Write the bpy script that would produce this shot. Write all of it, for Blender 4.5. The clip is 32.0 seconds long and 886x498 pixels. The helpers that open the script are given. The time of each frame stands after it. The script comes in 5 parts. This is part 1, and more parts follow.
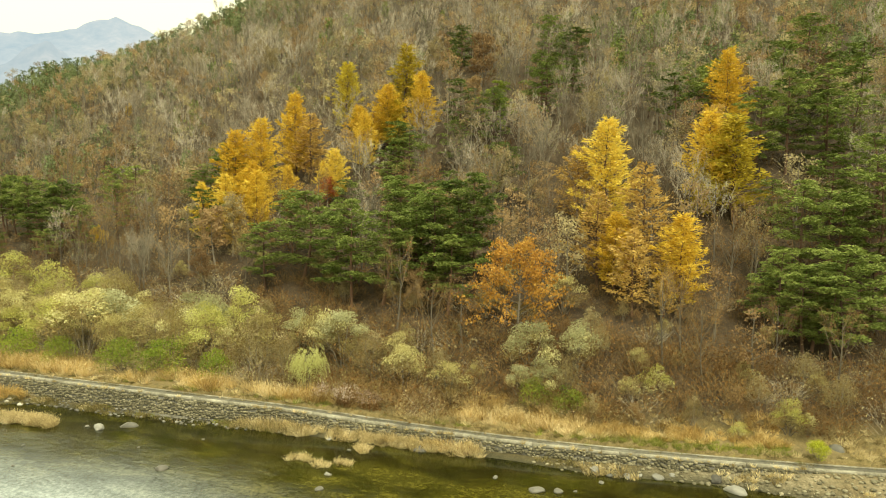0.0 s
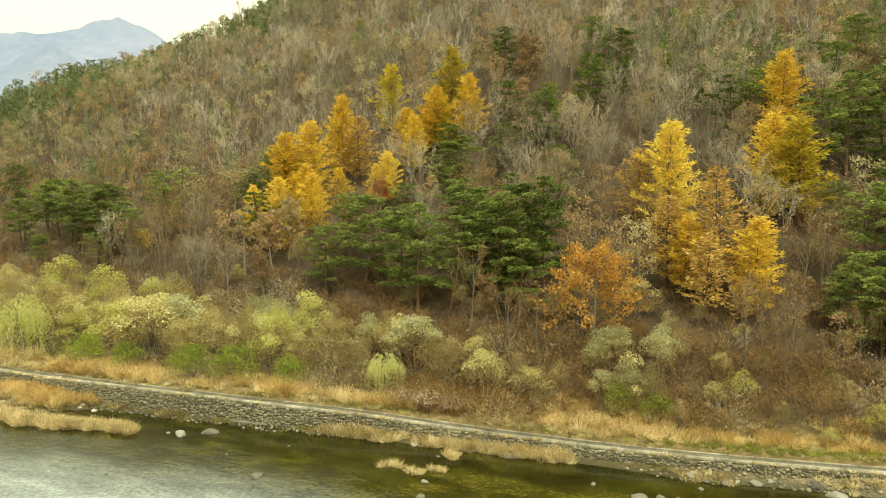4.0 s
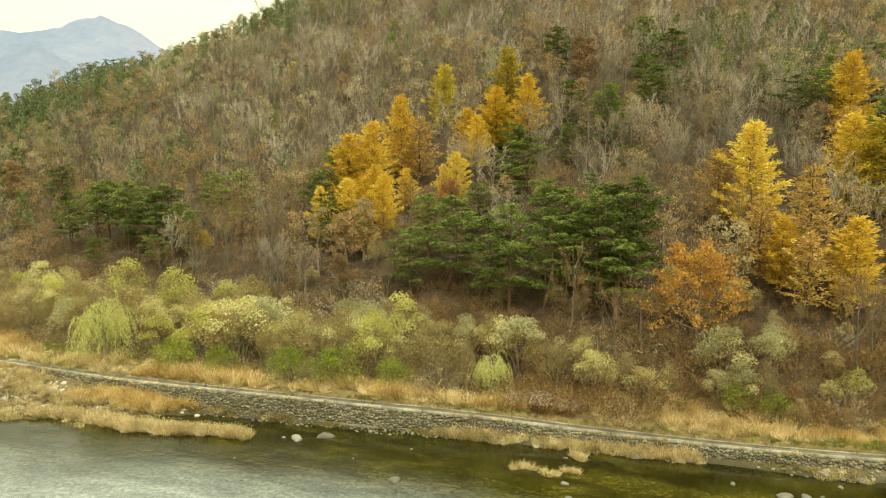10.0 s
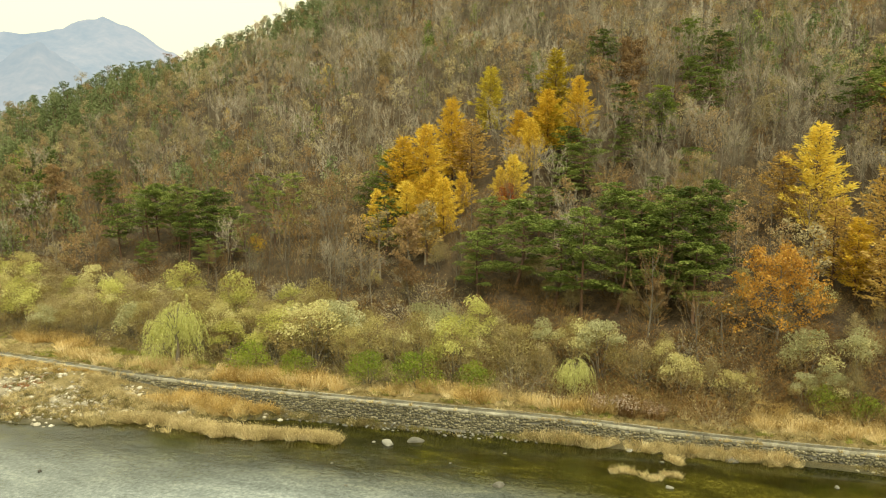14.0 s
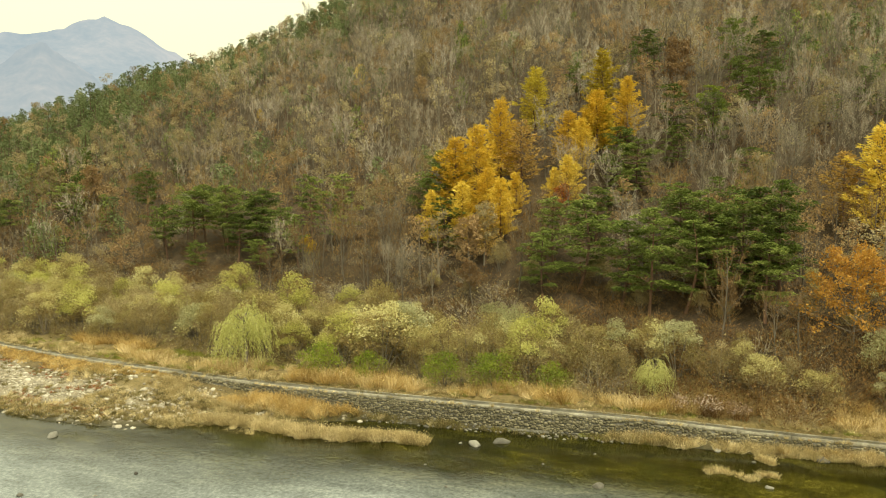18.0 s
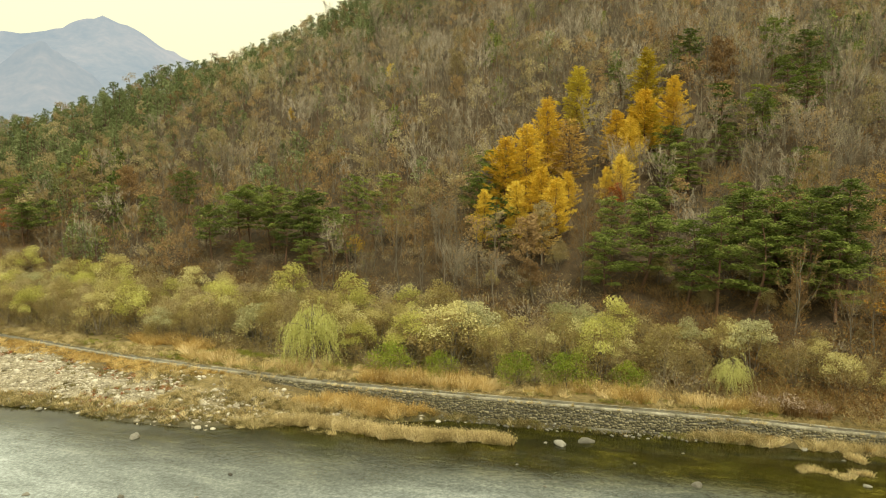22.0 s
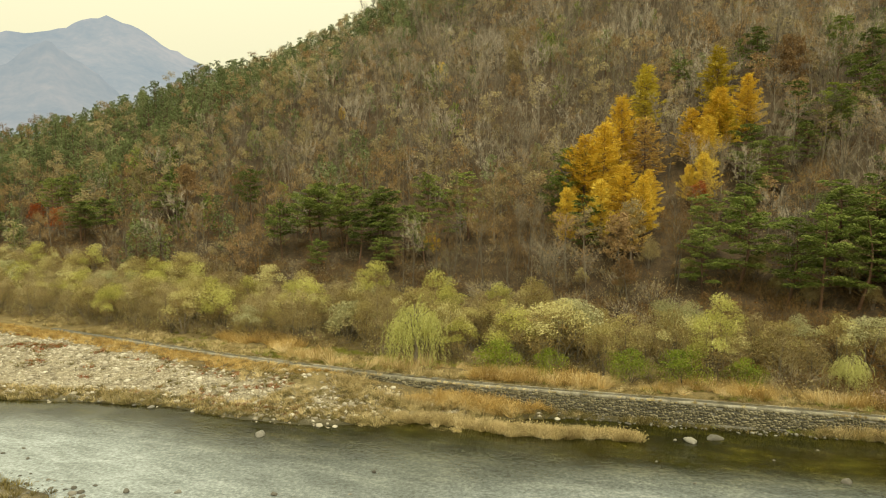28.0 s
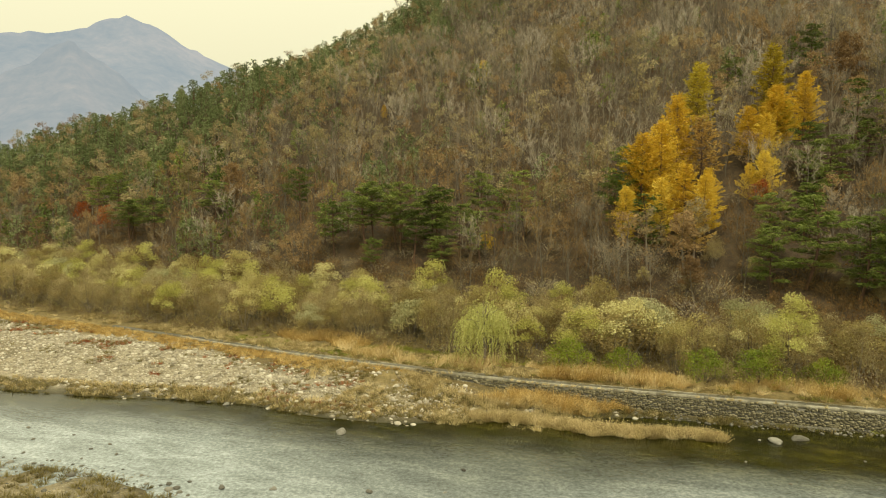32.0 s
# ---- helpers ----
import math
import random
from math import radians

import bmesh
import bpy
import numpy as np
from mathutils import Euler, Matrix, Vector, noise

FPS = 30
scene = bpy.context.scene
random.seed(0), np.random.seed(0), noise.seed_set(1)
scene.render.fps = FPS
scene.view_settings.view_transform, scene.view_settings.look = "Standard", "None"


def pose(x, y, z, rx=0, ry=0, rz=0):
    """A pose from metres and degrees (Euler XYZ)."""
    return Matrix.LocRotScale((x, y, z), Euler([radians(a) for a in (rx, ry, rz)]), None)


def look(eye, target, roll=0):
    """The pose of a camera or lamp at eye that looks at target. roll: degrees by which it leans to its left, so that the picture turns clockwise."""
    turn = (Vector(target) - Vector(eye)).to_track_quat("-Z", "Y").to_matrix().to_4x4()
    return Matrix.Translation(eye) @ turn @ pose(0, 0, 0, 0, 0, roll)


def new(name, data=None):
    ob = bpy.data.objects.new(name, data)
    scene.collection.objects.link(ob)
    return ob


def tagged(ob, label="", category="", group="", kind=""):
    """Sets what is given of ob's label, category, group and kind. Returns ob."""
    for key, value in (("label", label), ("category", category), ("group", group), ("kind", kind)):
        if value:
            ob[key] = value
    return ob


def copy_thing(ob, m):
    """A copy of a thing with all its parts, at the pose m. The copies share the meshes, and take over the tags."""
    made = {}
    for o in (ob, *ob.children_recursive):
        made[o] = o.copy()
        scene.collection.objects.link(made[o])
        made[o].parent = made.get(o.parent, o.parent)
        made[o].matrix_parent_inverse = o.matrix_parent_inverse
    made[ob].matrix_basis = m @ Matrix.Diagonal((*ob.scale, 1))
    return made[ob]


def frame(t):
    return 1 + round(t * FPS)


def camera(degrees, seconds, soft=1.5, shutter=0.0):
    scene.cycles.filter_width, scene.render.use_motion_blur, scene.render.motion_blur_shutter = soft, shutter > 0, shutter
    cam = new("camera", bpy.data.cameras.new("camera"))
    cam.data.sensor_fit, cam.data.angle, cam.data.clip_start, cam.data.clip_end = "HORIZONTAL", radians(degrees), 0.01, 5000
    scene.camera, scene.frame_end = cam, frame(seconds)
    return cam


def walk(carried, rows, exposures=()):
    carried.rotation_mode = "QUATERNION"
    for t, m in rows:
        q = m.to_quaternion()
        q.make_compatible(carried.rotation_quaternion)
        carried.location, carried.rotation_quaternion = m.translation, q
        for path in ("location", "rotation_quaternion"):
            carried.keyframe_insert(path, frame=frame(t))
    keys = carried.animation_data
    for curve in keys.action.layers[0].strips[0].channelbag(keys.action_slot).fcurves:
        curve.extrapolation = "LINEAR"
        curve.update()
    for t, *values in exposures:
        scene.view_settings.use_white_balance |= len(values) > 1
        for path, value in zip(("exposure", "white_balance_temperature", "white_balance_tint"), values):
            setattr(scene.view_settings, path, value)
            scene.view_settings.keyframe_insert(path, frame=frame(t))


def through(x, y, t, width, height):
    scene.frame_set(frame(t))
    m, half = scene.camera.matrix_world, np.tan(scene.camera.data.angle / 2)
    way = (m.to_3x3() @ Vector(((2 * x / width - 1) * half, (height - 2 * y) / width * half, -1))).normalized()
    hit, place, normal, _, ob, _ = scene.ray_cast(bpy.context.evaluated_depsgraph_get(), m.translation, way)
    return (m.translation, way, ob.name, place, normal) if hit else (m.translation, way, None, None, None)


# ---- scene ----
cam = camera(60.2, 32.0, soft=1.0)
METRES, EYE, TILT, LEAN, TURN = 65.0, 25.3, -6.3, -0.6, 0.0
ROWS = [
    (0.0, 0.0, 0.0, 0.0, 0.0, 0.0, -0.0),
    (0.5, -0.014, 0.0008, 0.001, -0.01, -0.01, 0.03),
    (1.0, -0.0288, 0.0013, 0.0016, -0.02, -0.02, 0.02),
    (1.5, -0.0437, 0.0017, 0.0027, -0.03, -0.04, 0.05),
    (2.0, -0.0592, 0.0022, 0.0041, -0.04, -0.05, 0.07),
    (2.5, -0.075, 0.0029, 0.0054, -0.04, -0.07, 0.1),
    (3.0, -0.0909, 0.0034, 0.0074, -0.04, -0.09, 0.13),
    (3.5, -0.1063, 0.0044, 0.0082, -0.02, -0.07, 0.16),
    (5.5, -0.1699, 0.0066, 0.0104, -0.38, -0.09, 0.24),
    (6.0, -0.1857, 0.0071, 0.0104, -0.49, -0.09, 0.27),
    (6.5, -0.2014, 0.0075, 0.0105, -0.61, -0.1, 0.3),
    (7.0, -0.2173, 0.0079, 0.011, -0.74, -0.12, 0.33),
    (7.5, -0.2335, 0.0085, 0.011, -0.87, -0.12, 0.37),
    (8.0, -0.2501, 0.0092, 0.011, -0.98, -0.12, 0.39),
    (8.5, -0.2674, 0.0097, 0.0117, -1.12, -0.13, 0.42),
    (9.0, -0.2843, 0.0102, 0.0119, -1.24, -0.13, 0.44),
    (9.5, -0.3013, 0.0108, 0.0124, -1.35, -0.13, 0.46),
    (10.0, -0.3182, 0.011, 0.0135, -1.43, -0.15, 0.5),
    (10.5, -0.3349, 0.0113, 0.0142, -1.43, -0.15, 0.51),
    (11.0, -0.3519, 0.0119, 0.0146, -1.46, -0.14, 0.52),
    (11.5, -0.369, 0.012, 0.0158, -1.5, -0.15, 0.54),
    (12.0, -0.3859, 0.0121, 0.017, -1.54, -0.15, 0.57),
    (12.5, -0.4026, 0.0122, 0.0182, -1.56, -0.14, 0.59),
    (13.0, -0.4188, 0.0125, 0.0191, -1.56, -0.15, 0.62),
    (13.5, -0.4347, 0.0129, 0.0198, -1.55, -0.13, 0.64),
    (14.0, -0.4508, 0.0134, 0.021, -1.55, -0.14, 0.66),
    (14.5, -0.4671, 0.0141, 0.0214, -1.56, -0.14, 0.68),
    (16.5, -0.5304, 0.0142, 0.0245, -1.53, -0.2, 0.75),
    (17.0, -0.5467, 0.0144, 0.025, -1.55, -0.21, 0.77),
    (17.5, -0.5628, 0.0147, 0.0253, -1.59, -0.21, 0.79),
    (18.0, -0.5785, 0.0151, 0.0258, -1.69, -0.2, 0.82),
    (18.5, -0.5946, 0.0157, 0.0263, -1.79, -0.2, 0.84),
    (19.0, -0.6106, 0.0164, 0.027, -1.88, -0.22, 0.86),
    (19.5, -0.6271, 0.0172, 0.0273, -1.94, -0.23, 0.89),
    (20.0, -0.6431, 0.0178, 0.028, -1.94, -0.26, 0.89),
    (20.5, -0.6595, 0.0182, 0.0286, -1.96, -0.26, 0.91),
    (21.0, -0.6758, 0.0186, 0.0288, -1.98, -0.27, 0.93),
    (21.5, -0.6919, 0.019, 0.029, -1.99, -0.28, 0.94),
    (22.0, -0.7081, 0.0195, 0.0292, -2.02, -0.28, 0.95),
    (22.5, -0.7244, 0.0197, 0.0294, -2.04, -0.28, 0.97),
    (23.0, -0.7407, 0.0201, 0.0295, -2.06, -0.29, 0.98),
    (23.5, -0.7571, 0.0208, 0.0294, -2.08, -0.29, 0.99),
    (24.0, -0.7732, 0.0215, 0.029, -2.09, -0.28, 0.99),
    (24.5, -0.7897, 0.0221, 0.0283, -2.11, -0.27, 1.0),
    (25.0, -0.8064, 0.0229, 0.0281, -2.12, -0.28, 1.0),
    (25.5, -0.8226, 0.0239, 0.0281, -2.12, -0.28, 1.0),
    (27.5, -0.8845, 0.028, 0.0277, -2.13, -0.29, 0.99),
    (28.0, -0.8989, 0.0286, 0.0282, -2.16, -0.29, 0.99),
    (28.5, -0.9126, 0.0292, 0.0283, -2.16, -0.29, 0.99),
    (29.0, -0.9263, 0.0298, 0.0288, -2.1, -0.31, 0.98),
    (29.5, -0.9392, 0.0304, 0.0285, -1.88, -0.31, 0.95),
    (30.0, -0.9514, 0.0311, 0.0282, -1.67, -0.31, 0.93),
    (30.5, -0.963, 0.0318, 0.0285, -1.5, -0.32, 0.91),
    (31.0, -0.9748, 0.0323, 0.0282, -1.35, -0.33, 0.9),
    (31.5, -0.9864, 0.0326, 0.0284, -1.22, -0.34, 0.89),
    (32.0, -0.9984, 0.0331, 0.0288, -1.1, -0.35, 0.87),
]
walk(cam, [(t, pose(0, 0, EYE, TILT, LEAN, TURN) @ pose(METRES * x, METRES * y, METRES * z, 90 + pitch, roll, yaw)) for t, x, y, z, yaw, pitch, roll in ROWS],
     exposures=[(0.0, 0.35, 6500, 7), (6.0, 0.3, 6500, 7.5), (12.0, 0.2, 6550, 8.5), (20.0, 0.0, 6650, 10), (28.0, -0.20, 6750, 12), (32.0, -0.26, 6750, 12)])

# ---- light: a bright, thinly overcast afternoon ----
world = bpy.data.worlds.new("overcast_sky")
scene.world = world
world.use_nodes = True
wn, wl = world.node_tree.nodes, world.node_tree.links
wn.clear()
sky = wn.new("ShaderNodeTexSky")
sky.sky_type, sky.sun_disc = "NISHITA", False
sky.sun_elevation, sky.sun_rotation = radians(55), radians(160)
sky.air_density, sky.dust_density = 1.5, 4.0
clear = wn.new("ShaderNodeBackground")
wl.new(sky.outputs[0], clear.inputs[0])
clear.inputs[1].default_value = 0.004
cloud = wn.new("ShaderNodeBackground")
cloud.inputs[0].default_value = (0.985, 0.965, 0.65, 1)
# an overcast sky: three times as bright overhead as at the horizon
where = wn.new("ShaderNodeTexCoord")
split = wn.new("ShaderNodeSeparateXYZ")
wl.new(where.outputs["Generated"], split.inputs[0])
rise = wn.new("ShaderNodeMath")
rise.operation, rise.use_clamp = "MULTIPLY_ADD", False
wl.new(split.outputs["Z"], rise.inputs[0])
rise.inputs[1].default_value, rise.inputs[2].default_value = 1.25, 0.92
floor_at = wn.new("ShaderNodeMath")
floor_at.operation = "MAXIMUM"
wl.new(rise.outputs[0], floor_at.inputs[0])
floor_at.inputs[1].default_value = 0.3
wl.new(floor_at.outputs[0], cloud.inputs[1])
both = wn.new("ShaderNodeAddShader")
wl.new(clear.outputs[0], both.inputs[0])
wl.new(cloud.outputs[0], both.inputs[1])
wout = wn.new("ShaderNodeOutputWorld")
wl.new(both.outputs[0], wout.inputs[0])

sun = new("sun", bpy.data.lights.new("sun", "SUN"))
sun.data.energy, sun.data.angle, sun.data.color = 2.65, radians(10), (1.0, 0.94, 0.72)
sun.matrix_world = look((20, -20, 172), (-20, 90, 10))

# ---- the lie of the land ----
PATH_X = (-420, -200, -125, -97, -83, -70, -57, -44.5, -32.5, -21.6, -15, -11.8, -1.4, 10, 23, 34, 70)
PATH_Y = (292, 165, 121.5, 105.5, 97.2, 90.6, 84.6, 80.0, 76.1, 72.8, 71.7, 70.6, 67.4, 63.5, 60.8, 59.0, 53.5)


def soft_interp(x, xs, ys, r):
    return sum(np.interp(np.asarray(x, float) + r * k, xs, ys) for k in (-1, -0.5, 0, 0.5, 1)) / 5


def path_y(x):
    return soft_interp(x, PATH_X, PATH_Y, 5)


def path_z(x):
    return soft_interp(x, (-100, -60, -30, -21, -15, -11, -1, 10, 34), (2.0, 2.1, 2.1, 1.95, 1.7, 1.5, 1.2, 1.2, 1.0), 4)


def shore_y(x):
    """The far waterline."""
    return soft_interp(x, (-420, -135, -114, -103, -94, -84, -77, -68, -60, -50, -43, -38, -33, -30, -20, -14, -6, 1, 6, 12, 17, 22, 27, 34, 70),
                       (280, 97, 89.3, 86.4, 85.3, 83.0, 79.0, 76.4, 77.2, 77.2, 77.8, 76.4, 74.6, 74.6, 71.9, 69.6, 67.0, 65.2, 63.6, 61.0, 59.9, 58.9, 57.0, 52.5, 44), 1.5)


def near_y(x):
    """The near waterline."""
    return soft_interp(x, (-420, -130, -110, -100, -92, -86, -78, -60, 0, 60, 420), (170, 76, 69.5, 66.8, 65.0, 61.0, 55.5, 45, 18, -5, -120), 2)


def toe_y(x):
    return soft_interp(x, (-420, -245, -145, -120, -85, -60, -36, -22, -5, 8, 23, 34, 70, 420),
                       (330, 215, 158, 142, 121, 106, 91, 80, 71.6, 67.3, 63.5, 61.5, 56, 10), 5)


def wobble(x, y, s, k):
    """A smooth, fixed unevenness of the ground."""
    return (np.sin(x / s + 1.3 * k) * np.cos(y / (s * 0.8) - 0.7 * k) + 0.6 * np.sin((x + 1.7 * y) / (s * 1.6) + 2.1 * k)
            + 0.45 * np.cos((1.3 * x - y) / (s * 0.53) + k))


def hill_z(x, y):
    d = (y - toe_y(x)) * np.where(x < 0, 0.86, 0.92)
    zc = soft_interp(x, (-420, -245, -144, -100, -43, 0, 60, 200, 420), (2, 8, 37, 52.5, 90, 115, 135, 145, 145), 6)
    rise = 0.6 * (d - 2) - 0.0006 * np.clip(d, 0, 120) ** 2 + 1.6 * wobble(x, y, 13, 1.0) * np.clip(d / 25, 0, 1)
    top = zc + 1.2 * wobble(x, y, 9, 2.0)
    over = top - 0.45 * np.maximum(0, rise - top)
    k = 4.0
    low = -k * np.log(np.exp(-np.clip(rise, -30, 300) / k) + np.exp(-np.clip(over, -100, 300) / k))
    return np.maximum(low, 0) + np.minimum(1, np.maximum(0, (d + 20) * 0.02))


def ground_z(x, y):
    x, y = np.asarray(x, float), np.asarray(y, float)
    yp, zp, ys, yn = path_y(x), path_z(x), shore_y(x), near_y(x)
    bank = np.minimum(zp - 0.15, 0.02 + np.maximum(0, y - ys) * 0.15 + 0.09 * np.clip((y - ys) / 2, 0, 1) * wobble(x, y, 2.1, 3.0))
    bed = -np.minimum(0.8, np.maximum(0, ys - y) * 0.16)
    front = np.where(y > ys, bank, bed)
    front = np.where(y < yn, np.minimum(1.6, -0.12 + (yn - y) * 0.07 + 0.12 * wobble(x, y, 2.6, 1.5)), np.maximum(front, -0.12 - (y - yn) * 0.05))
    back = zp - 0.04 + hill_z(x, y) + 0.12 * wobble(x, y, 3.0, 4.0) * np.clip((y - yp - 1.8) / 4, 0, 1)
    return np.where(y < yp + 0.12, front, np.where(y < yp + 1.45, zp - 0.07, back))

# ---- materials ----
def material(name):
    m = bpy.data.materials.new(name)
    m.use_nodes = True
    nt = m.node_tree
    return m, nt, nt.nodes["Principled BSDF"]


def ramp_node(nt, stops):
    r = nt.nodes.new("ShaderNodeValToRGB")
    e = r.color_ramp.elements
    while len(e) < len(stops):
        e.new(0.5)
    for el, (pos, c) in zip(e, stops):
        el.position, el.color = pos, (*c, 1)
    return r


def noise_node(nt, scale, detail=4, rough=0.6, vector=None):
    n = nt.nodes.new("ShaderNodeTexNoise")
    n.inputs["Scale"].default_value, n.inputs["Detail"].default_value, n.inputs["Roughness"].default_value = scale, detail, rough
    if vector is not None:
        nt.links.new(vector, n.inputs["Vector"])
    return n


def object_coords(nt, scale=(1, 1, 1), kind="Object"):
    c = nt.nodes.new("ShaderNodeTexCoord")
    mp = nt.nodes.new("ShaderNodeMapping")
    mp.inputs["Scale"].default_value = scale
    nt.links.new(c.outputs[kind], mp.inputs["Vector"])
    return mp.outputs[0]


def mixed(nt, fac, a, b, mode="MIX"):
    m = nt.nodes.new("ShaderNodeMix")
    m.data_type, m.blend_type = "RGBA", mode
    for sock, v in ((m.inputs[0], fac), (m.inputs[6], a), (m.inputs[7], b)):
        if hasattr(v, "node"):
            nt.links.new(v, sock)
        elif isinstance(v, tuple):
            sock.default_value = (*v, 1)
        else:
            sock.default_value = v
    return m.outputs[2]


def maths(nt, op, a, b=0.0, c=0.0):
    m = nt.nodes.new("ShaderNodeMath")
    m.operation = op
    for sock, v in zip(m.inputs, (a, b, c)):
        if hasattr(v, "node"):
            nt.links.new(v, sock)
        else:
            sock.default_value = v
    return m.outputs[0]


def bumped(nt, bsdf, height, strength=0.5, distance=0.05):
    b = nt.nodes.new("ShaderNodeBump")
    b.inputs["Strength"].default_value, b.inputs["Distance"].default_value = strength, distance
    nt.links.new(height, b.inputs["Height"])
    nt.links.new(b.outputs[0], bsdf.inputs["Normal"])


def leaf_material(name, colours, through=0.3, spread=0.55):
    """Foliage: each leaf or tuft has its own tone, each tree another; some light comes through."""
    m, nt, p = material(name)
    geo = nt.nodes.new("ShaderNodeNewGeometry")
    info = nt.nodes.new("ShaderNodeObjectInfo")
    att = nt.nodes.new("ShaderNodeAttribute")
    att.attribute_name = "tone"
    tree = maths(nt, "FRACT", maths(nt, "ADD", info.outputs["Random"], att.outputs["Fac"]))
    val = maths(nt, "ADD", maths(nt, "MULTIPLY", geo.outputs["Random Per Island"], spread), maths(nt, "MULTIPLY", tree, 1 - spread))
    n = len(colours) - 1
    r = ramp_node(nt, [(0.12 + 0.76 * i / n, c) for i, c in enumerate(colours)])
    nt.links.new(val, r.inputs[0])
    nt.links.new(r.outputs[0], p.inputs["Base Color"])
    p.inputs["Roughness"].default_value = 0.75
    p.inputs["Specular IOR Level"].default_value = 0.25
    tr = nt.nodes.new("ShaderNodeBsdfTranslucent")
    nt.links.new(r.outputs[0], tr.inputs[0])
    mx = nt.nodes.new("ShaderNodeMixShader")
    mx.inputs[0].default_value = through
    nt.links.new(p.outputs[0], mx.inputs[1])
    nt.links.new(tr.outputs[0], mx.inputs[2])
    nt.links.new(mx.outputs[0], nt.nodes["Material Output"].inputs[0])
    return m


def bark_material(name, dark, light, scale=3.0):
    m, nt, p = material(name)
    v = object_coords(nt, (1, 1, 0.25))
    n = noise_node(nt, scale, 5, 0.65, v)
    info = nt.nodes.new("ShaderNodeObjectInfo")
    fac = maths(nt, "ADD", maths(nt, "MULTIPLY", info.outputs["Random"], 0.3), maths(nt, "SUBTRACT", n.outputs["Fac"], 0.15))
    r = ramp_node(nt, [(0.25, dark), (0.75, light)])
    nt.links.new(fac, r.inputs[0])
    nt.links.new(r.outputs[0], p.inputs["Base Color"])
    p.inputs["Roughness"].default_value = 0.9
    bumped(nt, p, n.outputs["Fac"], 0.6, 0.03)
    return m


PINE = leaf_material("pine_needles", [(0.044, 0.068, 0.011), (0.092, 0.126, 0.021), (0.160, 0.202, 0.040), (0.24, 0.28, 0.068)], 0.2, 0.4)
# far pines: needle colour lightened and greyed to paint in the haze
PINE_HAZED = leaf_material("hazed_pine_needles", [(0.085, 0.110, 0.040), (0.145, 0.178, 0.072), (0.215, 0.245, 0.115)], 0.2, 0.35)
LARCH = leaf_material("gold_larch_needles", [(0.50, 0.315, 0.026), (0.61, 0.405, 0.038), (0.69, 0.50, 0.062), (0.73, 0.58, 0.11)], 0.35, 0.45)
LARCH_TAN = leaf_material("tan_larch_needles", [(0.36, 0.225, 0.06), (0.48, 0.32, 0.085), (0.60, 0.43, 0.13)], 0.35)
LARCH_LIME = leaf_material("yellow_green_larch_needles", [(0.30, 0.22, 0.02), (0.46, 0.36, 0.03), (0.55, 0.46, 0.06)], 0.35)
OAK_ORANGE = leaf_material("orange_oak_leaves", [(0.28, 0.125, 0.024), (0.40, 0.20, 0.034), (0.50, 0.275, 0.05), (0.52, 0.35, 0.085)], 0.35, 0.5)
OAK_RUST = leaf_material("rust_oak_leaves", [(0.17, 0.105, 0.046), (0.26, 0.165, 0.074), (0.36, 0.24, 0.112), (0.36, 0.26, 0.13)], 0.3, 0.3)
RUST_DARK = leaf_material("dark_rust_leaves", [(0.10, 0.050, 0.014), (0.18, 0.094, 0.028), (0.29, 0.165, 0.050)], 0.25, 0.35)
WILLOW_PALE = leaf_material("pale_green_willow_leaves", [(0.30, 0.30, 0.09), (0.46, 0.46, 0.15), (0.62, 0.61, 0.26)], 0.4, 0.45)
OAK_TAN = leaf_material("tan_withered_leaves", [(0.20, 0.155, 0.074), (0.32, 0.26, 0.13), (0.44, 0.37, 0.20)], 0.3, 0.3)
RED = leaf_material("red_brown_leaves", [(0.20, 0.05, 0.015), (0.34, 0.09, 0.02), (0.45, 0.16, 0.03)], 0.3)
WILLOW_LIME = leaf_material("yellow_green_willow_leaves", [(0.32, 0.305, 0.08), (0.45, 0.435, 0.115), (0.60, 0.585, 0.205)], 0.4, 0.3)
WILLOW_OLIVE = leaf_material("olive_willow_leaves", [(0.225, 0.176, 0.064), (0.355, 0.295, 0.112), (0.50, 0.445, 0.185), (0.64, 0.60, 0.30)], 0.4, 0.25)
WILLOW_GREY = leaf_material("grey_green_willow_leaves", [(0.25, 0.242, 0.118), (0.37, 0.362, 0.185), (0.50, 0.495, 0.29)], 0.35, 0.3)
# withered brown, darkened further to paint shade under the heads
WILLOW_BROWN = leaf_material("withered_shaded_willow_leaves", [(0.16, 0.112, 0.040), (0.25, 0.182, 0.066), (0.36, 0.27, 0.105)], 0.3, 0.35)
GREEN = leaf_material("fresh_green_leaves", [(0.11, 0.15, 0.018), (0.20, 0.25, 0.03), (0.33, 0.37, 0.05)], 0.35)
BRIGHT = leaf_material("bright_lime_leaves", [(0.25, 0.29, 0.02), (0.42, 0.44, 0.035), (0.52, 0.52, 0.06)], 0.35)
TWIG = leaf_material("grey_brown_twigs", [(0.10, 0.083, 0.058), (0.25, 0.216, 0.16), (0.42, 0.372, 0.295)], 0.0, 0.12)
TWIG_OLIVE = leaf_material("olive_brown_willow_twigs", [(0.22, 0.178, 0.082), (0.33, 0.275, 0.13), (0.45, 0.38, 0.195)], 0.0, 0.3)
OLIVE_LEAF = leaf_material("olive_green_last_leaves", [(0.15, 0.15, 0.05), (0.24, 0.235, 0.085), (0.34, 0.32, 0.13)], 0.3, 0.3)
TWIG_RED = leaf_material("red_brown_twigs", [(0.13, 0.082, 0.032), (0.205, 0.137, 0.056), (0.29, 0.205, 0.09)], 0.0, 0.35)
